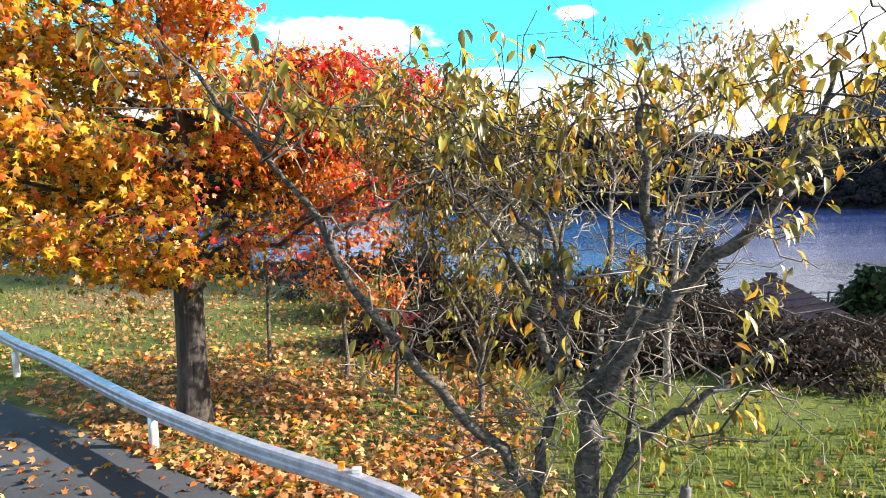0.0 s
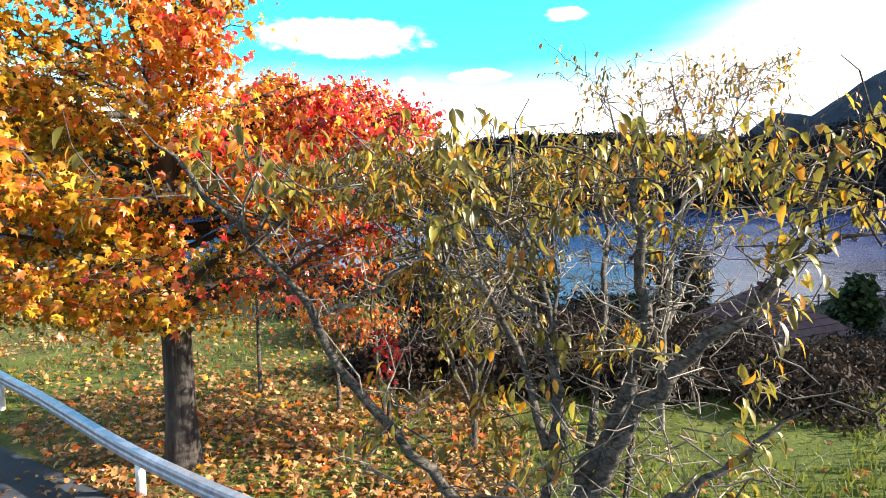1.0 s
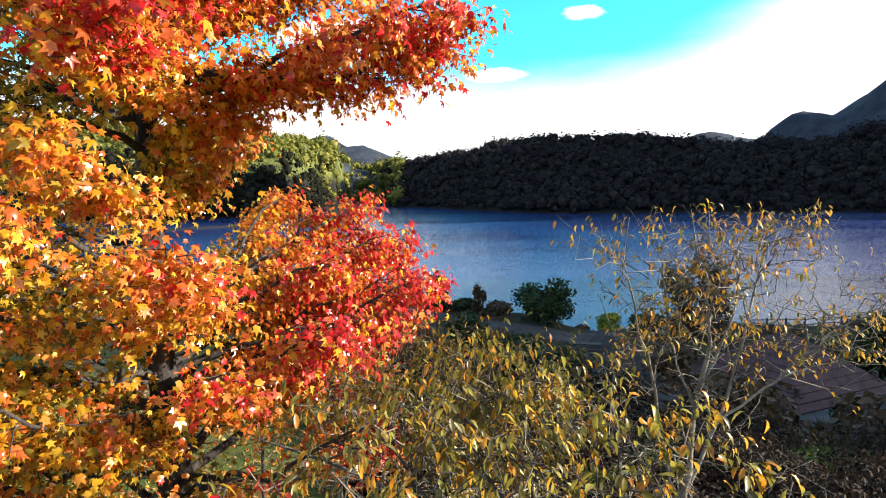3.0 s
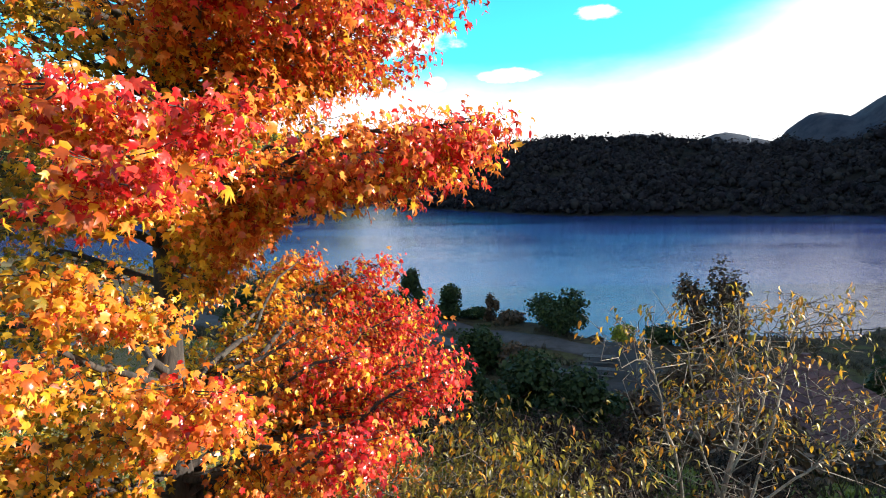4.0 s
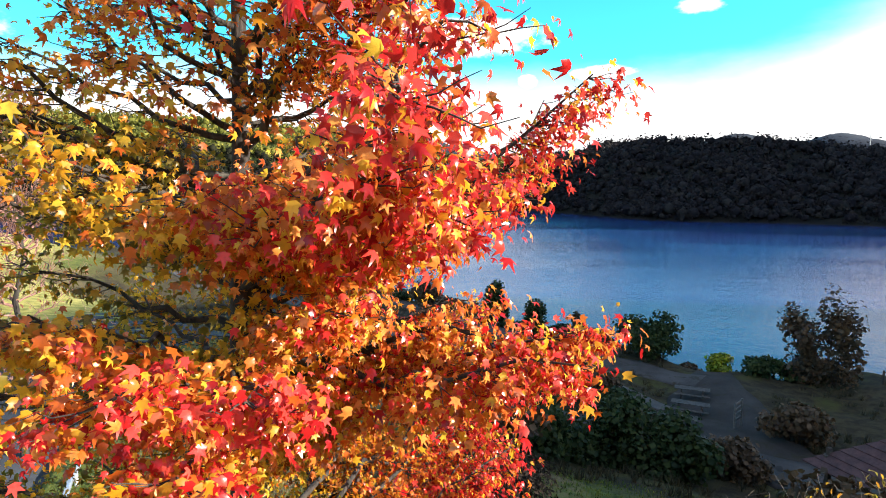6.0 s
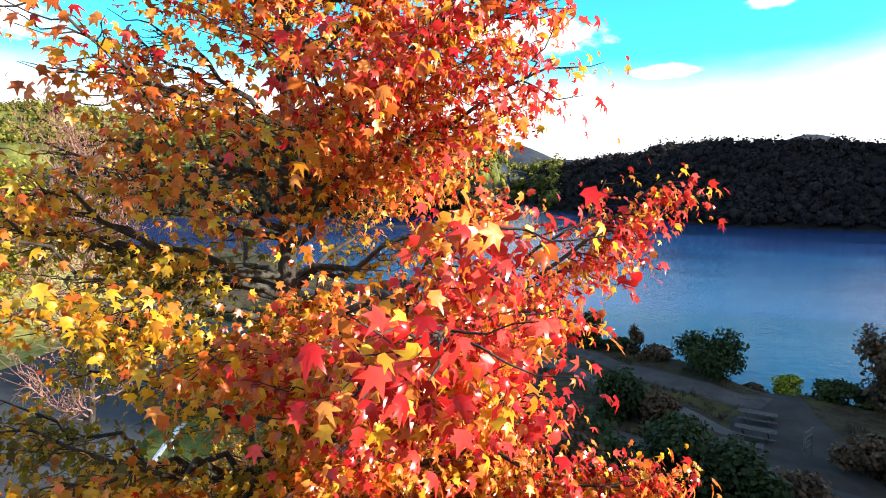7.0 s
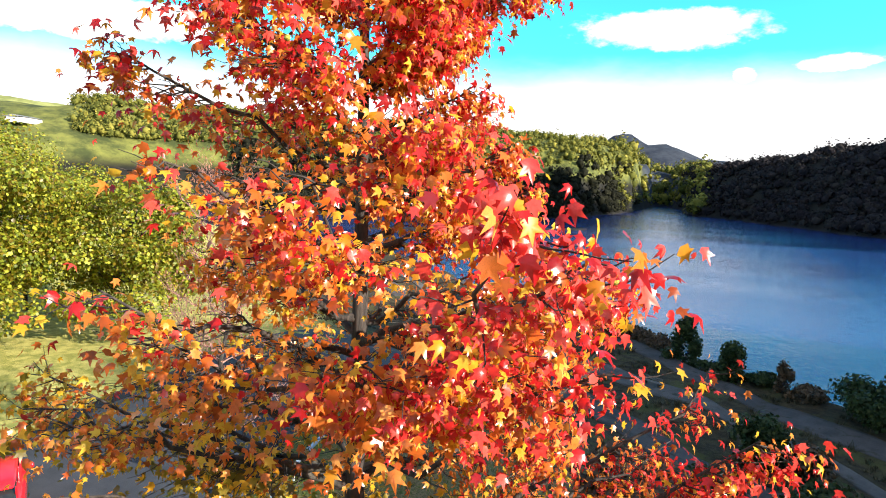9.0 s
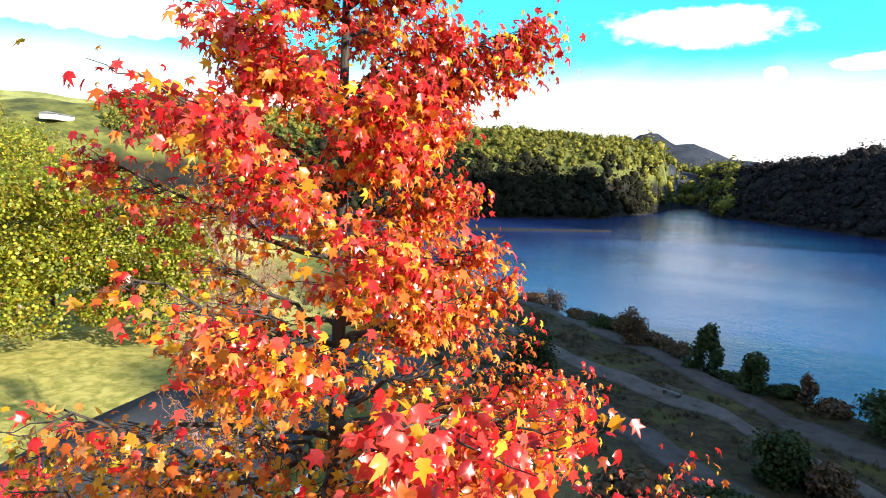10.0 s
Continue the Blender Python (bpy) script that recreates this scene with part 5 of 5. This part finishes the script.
first = picnic_table(on_ground(11.1, 48.5, 0.02), -14)
for x, y, turn in ((10.2, 45.1, -18), (8.7, 42.0, -12), (8.9, 38.4, -20)):
    copy_thing(first, pose(*on_ground(x, y, 0.02), 0, 0, turn))


def bench(x, y, turn):
    t = thing("bench", "weathered grey slatted bench beside the lakeside path", "bench", on_ground(x, y, 0.02), turn)
    for k in range(3):
        part("seat_slat", boxes("seat_slat", [((0, -0.16 + 0.16 * k, 0.45), (1.9, 0.13, 0.05))], GREY_WOOD, 0.01), t)
    for k in range(2):
        part("back_slat", boxes("back_slat", [((0, 0.27, 0.62 + 0.17 * k), (1.9, 0.04, 0.13), (-10, 0, 0))], GREY_WOOD, 0.01), t)
    for s in (-1, 1):
        part("leg", boxes("leg", [((s * 0.75, 0.05, 0.22), (0.08, 0.5, 0.45))], DARK_WOOD, 0.01), t)
        part("back_post", boxes("back_post", [((s * 0.75, 0.30, 0.55), (0.07, 0.06, 0.62), (-10, 0, 0))], DARK_WOOD, 0.01), t)


bench(-7.3, 60.2, -28)


def notice_board(x, y, turn):
    t = thing("notice_board", "brown wooden frame board on two posts beside the tables", "notice board", on_ground(x, y, 0.1), turn)
    for s in (-1, 1):
        part("post", boxes("post", [((s * 0.62, 0, 0.95), (0.11, 0.11, 2.0))], GREY_WOOD, 0.01), t)
    for z in (0.75, 1.1, 1.45, 1.8):
        part("slat", boxes("slat", [((0, 0.02, z), (1.3, 0.05, 0.14))], GREY_WOOD, 0.01), t)


notice_board(12.6, 42.6, 55)


def shore_sign(x, y):
    t = thing("sign", "small white sign on a post at the water's edge", "sign", on_ground(x, y, 0.05), -15)
    part("post", tubes("post", [(np.array([(0, 0, -0.1), (0, 0, 1.2)]), (0.04, 0.04))], GREY_WOOD, 8), t)
    part("panel", boxes("panel", [((0, -0.05, 1.15), (0.45, 0.03, 0.6))], WHITE_WALL, 0.01), t)


shore_sign(16.3, 57.3)


def fence():
    t = thing("fence", "low dark wooden fence of posts and rails along the lakeside", "fence", (0, 0, 0))
    line = np.array([(26.5 + 1.9 * k, 53.4 + 0.40 * k) for k in range(16)])
    post = boxes("post", [((0, 0, 0.5), (0.13, 0.13, 1.25))], DARK_WOOD, 0.02)
    for a, b in zip(line, line[1:]):
        ob = part("post", post, t)
        za, zb = (float(height(*p)) for p in (a, b))
        ob.location = (*a, za)
        for up in (0.45, 0.95):
            part("rail", tubes("rail", [(np.array([(*a, za + up), (*b, zb + up)]), (0.05, 0.05))], DARK_WOOD, 6), t)


fence()


def house(x, y, z, turn):
    t = thing("house", "long white house with a grey roof on the far hillside", "house", (x, y, z), turn)
    part("wall", boxes("wall", [((0, 0, 0.7), (21, 9, 3.4))], WHITE_WALL, 0.05), t)
    part("roof", mesh_from("roof", [(-11.2, -5.4, 2.4), (11.2, -5.4, 2.4), (11.2, 5.4, 2.4), (-11.2, 5.4, 2.4), (-11.2, 0, 3.6), (11.2, 0, 3.6)],
                           [(0, 1, 5, 4), (2, 3, 4, 5), (0, 4, 3), (1, 2, 5), (3, 2, 1, 0)], GREY_ROOF), t)
    for k in range(7):
        part("window", boxes("window", [((-9.0 + 3.0 * k, -4.52, 1.2), (1.5, 0.1, 1.2))], CAR_GLASS, 0.02), t)


HX, HY = -404.0, 222.0
house(HX, HY, float(height(np.array(HX), np.array(HY))) + 1, -62)


# ---- the red car ----
def red_car(x, y, turn):
    t = thing("car", "bright red parked hatchback on the asphalt", "car", (x, y, 0.03), turn)

    def shell(name, rows, m, label=""):
        """A lofted body: rows of (x, half width, bottom, top), rounded at the edges."""
        verts, faces = [], []
        for rx, w, lo, hi in rows:
            e = min(0.09, 0.3 * (hi - lo))
            verts += [(rx, -w + 0.04, lo), (rx, -w, lo + e), (rx, -w + 0.01, hi - e), (rx, -w + 0.09, hi), (rx, w - 0.09, hi), (rx, w - 0.01, hi - e), (rx, w, lo + e), (rx, w - 0.04, lo)]
        for i in range(len(rows) - 1):
            faces += [(i * 8 + j, i * 8 + (j + 1) % 8, i * 8 + 8 + (j + 1) % 8, i * 8 + 8 + j) for j in range(8)]
        faces += [tuple(range(8))[::-1], tuple(range(8 * len(rows) - 8, 8 * len(rows)))]
        me = mesh_from(name, verts, faces, m, True)
        return part(name, me, t, label)

    shell("body", [(-2.0, 0.70, 0.42, 0.72), (-1.95, 0.80, 0.28, 0.92), (-1.3, 0.85, 0.22, 0.98), (0.6, 0.86, 0.20, 0.95), (1.5, 0.84, 0.22, 0.86), (1.95, 0.76, 0.28, 0.74), (2.05, 0.66, 0.38, 0.62)], RED_PAINT)
    shell("cabin_glass", [(-1.88, 0.72, 0.90, 0.96), (-1.45, 0.70, 0.92, 1.38), (-0.2, 0.69, 0.92, 1.44), (0.45, 0.68, 0.92, 1.36), (1.15, 0.74, 0.84, 0.92)], CAR_GLASS, "dark window glass")
    shell("roof", [(-1.62, 0.66, 1.36, 1.42), (-1.2, 0.70, 1.39, 1.49), (-0.2, 0.71, 1.42, 1.53), (0.35, 0.69, 1.38, 1.48), (0.52, 0.64, 1.33, 1.39)], RED_PAINT, "red roof panel")
    for s in (-1, 1):
        for px, lean in ((-1.55, 22), (-0.35, 4), (0.75, -46)):
            part("pillar", boxes("pillar", [((px, s * 0.715, 1.14), (0.09, 0.05, 0.56 if lean != -46 else 0.78), (0, -lean if lean != -46 else 46, 0))], RED_PAINT, 0.015), t)
        part("headlight", boxes("headlight", [((1.93, s * 0.56, 0.66), (0.2, 0.3, 0.14))], LAMP_GLASS, 0.04), t)
        part("tail_light", boxes("tail_light", [((-1.95, s * 0.66, 0.82), (0.1, 0.18, 0.3))], RED_PAINT, 0.03), t)
        part("mirror", boxes("mirror", [((0.62, s * 0.95, 0.98), (0.12, 0.2, 0.13))], RED_PAINT, 0.04), t)
        for px in (-1.25, 1.3):
            wheel = thing("wheel", "", "")
            wheel.parent = t
            wheel.matrix_basis = pose(px, s * 0.76, 0.30)
            a = np.linspace(0, 2 * np.pi, 24, endpoint=False)
            for name, r0, r1, w, m in (("tyre", 0.30, 0.20, 0.10, TYRE), ("rim", 0.205, 0.03, 0.085, ALLOY)):
                prof = np.array([(r1, -w), (r0 - 0.02, -w), (r0, -w * 0.7), (r0, w * 0.7), (r0 - 0.02, w), (r1, w)])
                verts = np.stack([prof[None, :, 0] * np.cos(a)[:, None], np.broadcast_to(prof[None, :, 1], (24, 6)), prof[None, :, 0] * np.sin(a)[:, None]], -1).reshape(-1, 3)
                faces = [(i * 6 + j, i * 6 + (j + 1) % 6, ((i + 1) % 24) * 6 + (j + 1) % 6, ((i + 1) % 24) * 6 + j) for i in range(24) for j in range(6)]
                part(name, mesh_from(name, verts, faces, m, True), wheel)
    part("bumper", boxes("bumper", [((2.0, 0, 0.40), (0.16, 1.4, 0.2)), ((-1.98, 0, 0.42), (0.14, 1.4, 0.2))], BLACK_TRIM, 0.05), t)


red_car(-18.1, 11.0, 150)


# ---- grass and fallen leaves ----
def stump(x, y):
    rng = np.random.default_rng(7)
    t = thing("stump", "small cut wooden stump standing in the grass", "stump", on_ground(x, y, 0.05))
    part("wood", tubes("wood", [(np.array([(0, 0, 0), (0.0, 0, 0.08), (0.01, 0, 0.2), (0.01, 0, 0.205)]), (0.055, 0.045, 0.04, 0.012))], GREY_WOOD, 10), t)
    part("splinter", tubes("splinter", [(bent((0.01, 0.0, 0.18), (0.03, 0.01, 0.27), rng, 0, 0.05, 4), (0.022, 0.018, 0.010, 0.003))], GREY_WOOD, 6), t)


stump(1.9, 4.55)


def scatter_litter():
    rng = np.random.default_rng(71)
    n = 34000
    x, y = rng.uniform(-12, 9, n), rng.uniform(2.5, 15, n)
    under = rng.uniform(0, 1, n) < 0.6
    x = np.where(under, rng.normal(-2.2, 2.6, n), x)
    y = np.where(under, 3.4 + np.abs(rng.normal(0, 3.0, n)), y)
    keep = rng.uniform(0, 1, n) < 0.35 + 0.65 * (waves(x, y, 3.0, 12) > -0.15)
    rail_y = np.interp(x, (-40, -13.6, -10.4, -6.9, -3.1, -0.3, 3, 20), (40, 22, 12.9, 8.75, 5.75, 4.0, 2.6, -4))
    keep &= (y > rail_y) | (rng.uniform(0, 1, n) < 0.08)
    keep &= (x < 1.0) | (rng.uniform(0, 1, n) < np.where(y < 4.6, 0.5, 0.10))
    x, y = x[keep], y[keep]
    n = len(x)
    places = np.stack([x, y, height(x, y) + rng.uniform(0.005, 0.06, n)], -1)
    normal = np.array((0, 0, 1.0)) + rng.normal(0, 0.45, (n, 3))
    normal /= np.linalg.norm(normal, axis=1, keepdims=True)
    tip = rng.normal(0, 1, (n, 3))
    tip -= (tip * normal).sum(1, keepdims=True) * normal
    tip /= np.linalg.norm(tip, axis=1, keepdims=True)
    turns = np.stack([np.cross(tip, normal), tip, normal], -1)
    pick = rng.uniform(0, 1, n)
    for m, lo, hi, title, label in ((LITTER, 0, 0.72, "fallen_leaves", "brown fallen leaves lying on the grass and road"), (LEAF_ORANGE, 0.72, 0.9, "fallen_leaves", "orange fallen leaves lying on the grass"), (LEAF_YELLOW, 0.9, 1.1, "fallen_leaves", "yellow fallen leaves lying on the grass")):
        mine = (pick >= lo) & (pick < hi)
        tagged(new(title, leaf_cloud(title, STARS, places[mine], turns[mine], rng.uniform(0.07, 0.13, mine.sum()), rng, m)), label, "leaves", kind="stuff")


def scatter_grass():
    rng = np.random.default_rng(72)
    n = 65000
    y = 3.2 + 24 * rng.uniform(0, 1, n) ** 1.6
    x = rng.uniform(-1, 1, n) * (4 + y * 0.85) 
    rail_y = np.interp(x, (-40, -13.6, -10.4, -6.9, -3.1, -0.3, 3, 20), (40, 22, 12.9, 8.75, 5.75, 4.0, 2.6, -4))
    keep = (y > rail_y + 0.1) & (rng.uniform(0, 1, n) < 0.25 + 0.75 * (waves(x, y, 4.0, 14) > -0.2))
    x, y = x[keep], y[keep]
    n = len(x)
    z = height(x, y)
    tall = rng.uniform(0.05, 0.20, n) * np.where(x < 0.6, 0.55, 0.8)
    a, b = rng.uniform(0, 2 * np.pi, n), rng.normal(0, 0.35, (n, 2))
    w = rng.uniform(0.004, 0.010, n) * (1 + y / 12)
    base = np.stack([x, y, z - 0.01], -1)
    side = np.stack([np.cos(a) * w, np.sin(a) * w, 0 * a], -1)
    mid = base + np.stack([b[:, 0] * tall * 0.3, b[:, 1] * tall * 0.3, tall * 0.6], -1)
    tip = base + np.stack([b[:, 0] * tall, b[:, 1] * tall, tall], -1)
    verts = np.stack([base - side, base + side, mid + side * 0.7, mid - side * 0.7, tip], 1).reshape(-1, 3)
    k = np.arange(n)[:, None, None] * 5
    faces = (k + np.array([(0, 1, 2), (0, 2, 3), (3, 2, 4)])).reshape(-1, 3)
    tagged(new("grass", mesh_from("grass", verts, faces, GRASS)), "rough grass, green and straw coloured", "grass", kind="stuff")


def scatter_scrub():
    """Dry tussocks over the lakeside and the bank."""
    rng = np.random.default_rng(73)
    n = 9000
    x, y = rng.uniform(-45, 45, n), rng.uniform(14, 96, n)
    z = height(x, y)
    keep = (z > WATER_Z + 0.4) & (z < -1.0) & (waves(x, y, 9, 17) > -0.1)
    for line, wide in PATHS:
        near = np.min(np.hypot(x[:, None] - line[None, :, 0], y[:, None] - line[None, :, 1]), 1)
        keep &= near > wide
    x, y, z = x[keep], y[keep], z[keep]
    n = len(x)
    each = 14
    root = np.repeat(np.stack([x, y, z], -1), each, 0)
    tall = np.repeat(rng.uniform(0.2, 0.75, n), each) * rng.uniform(0.6, 1.1, n * each)
    lean = rng.normal(0, 0.38, (n * each, 2)) * tall[:, None]
    root[:, :2] += rng.normal(0, 0.12, (n * each, 2))
    tip = root + np.column_stack([lean, tall])
    a = rng.uniform(0, 2 * np.pi, n * each)
    side = np.stack([np.cos(a), np.sin(a), 0 * a], -1) * 0.03
    verts = np.stack([root - side, root + side, tip], 1).reshape(-1, 3)
    faces = np.arange(n * each * 3).reshape(-1, 3)
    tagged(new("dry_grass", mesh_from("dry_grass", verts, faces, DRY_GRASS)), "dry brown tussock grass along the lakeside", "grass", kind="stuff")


scatter_litter()
scatter_grass()
scatter_scrub()
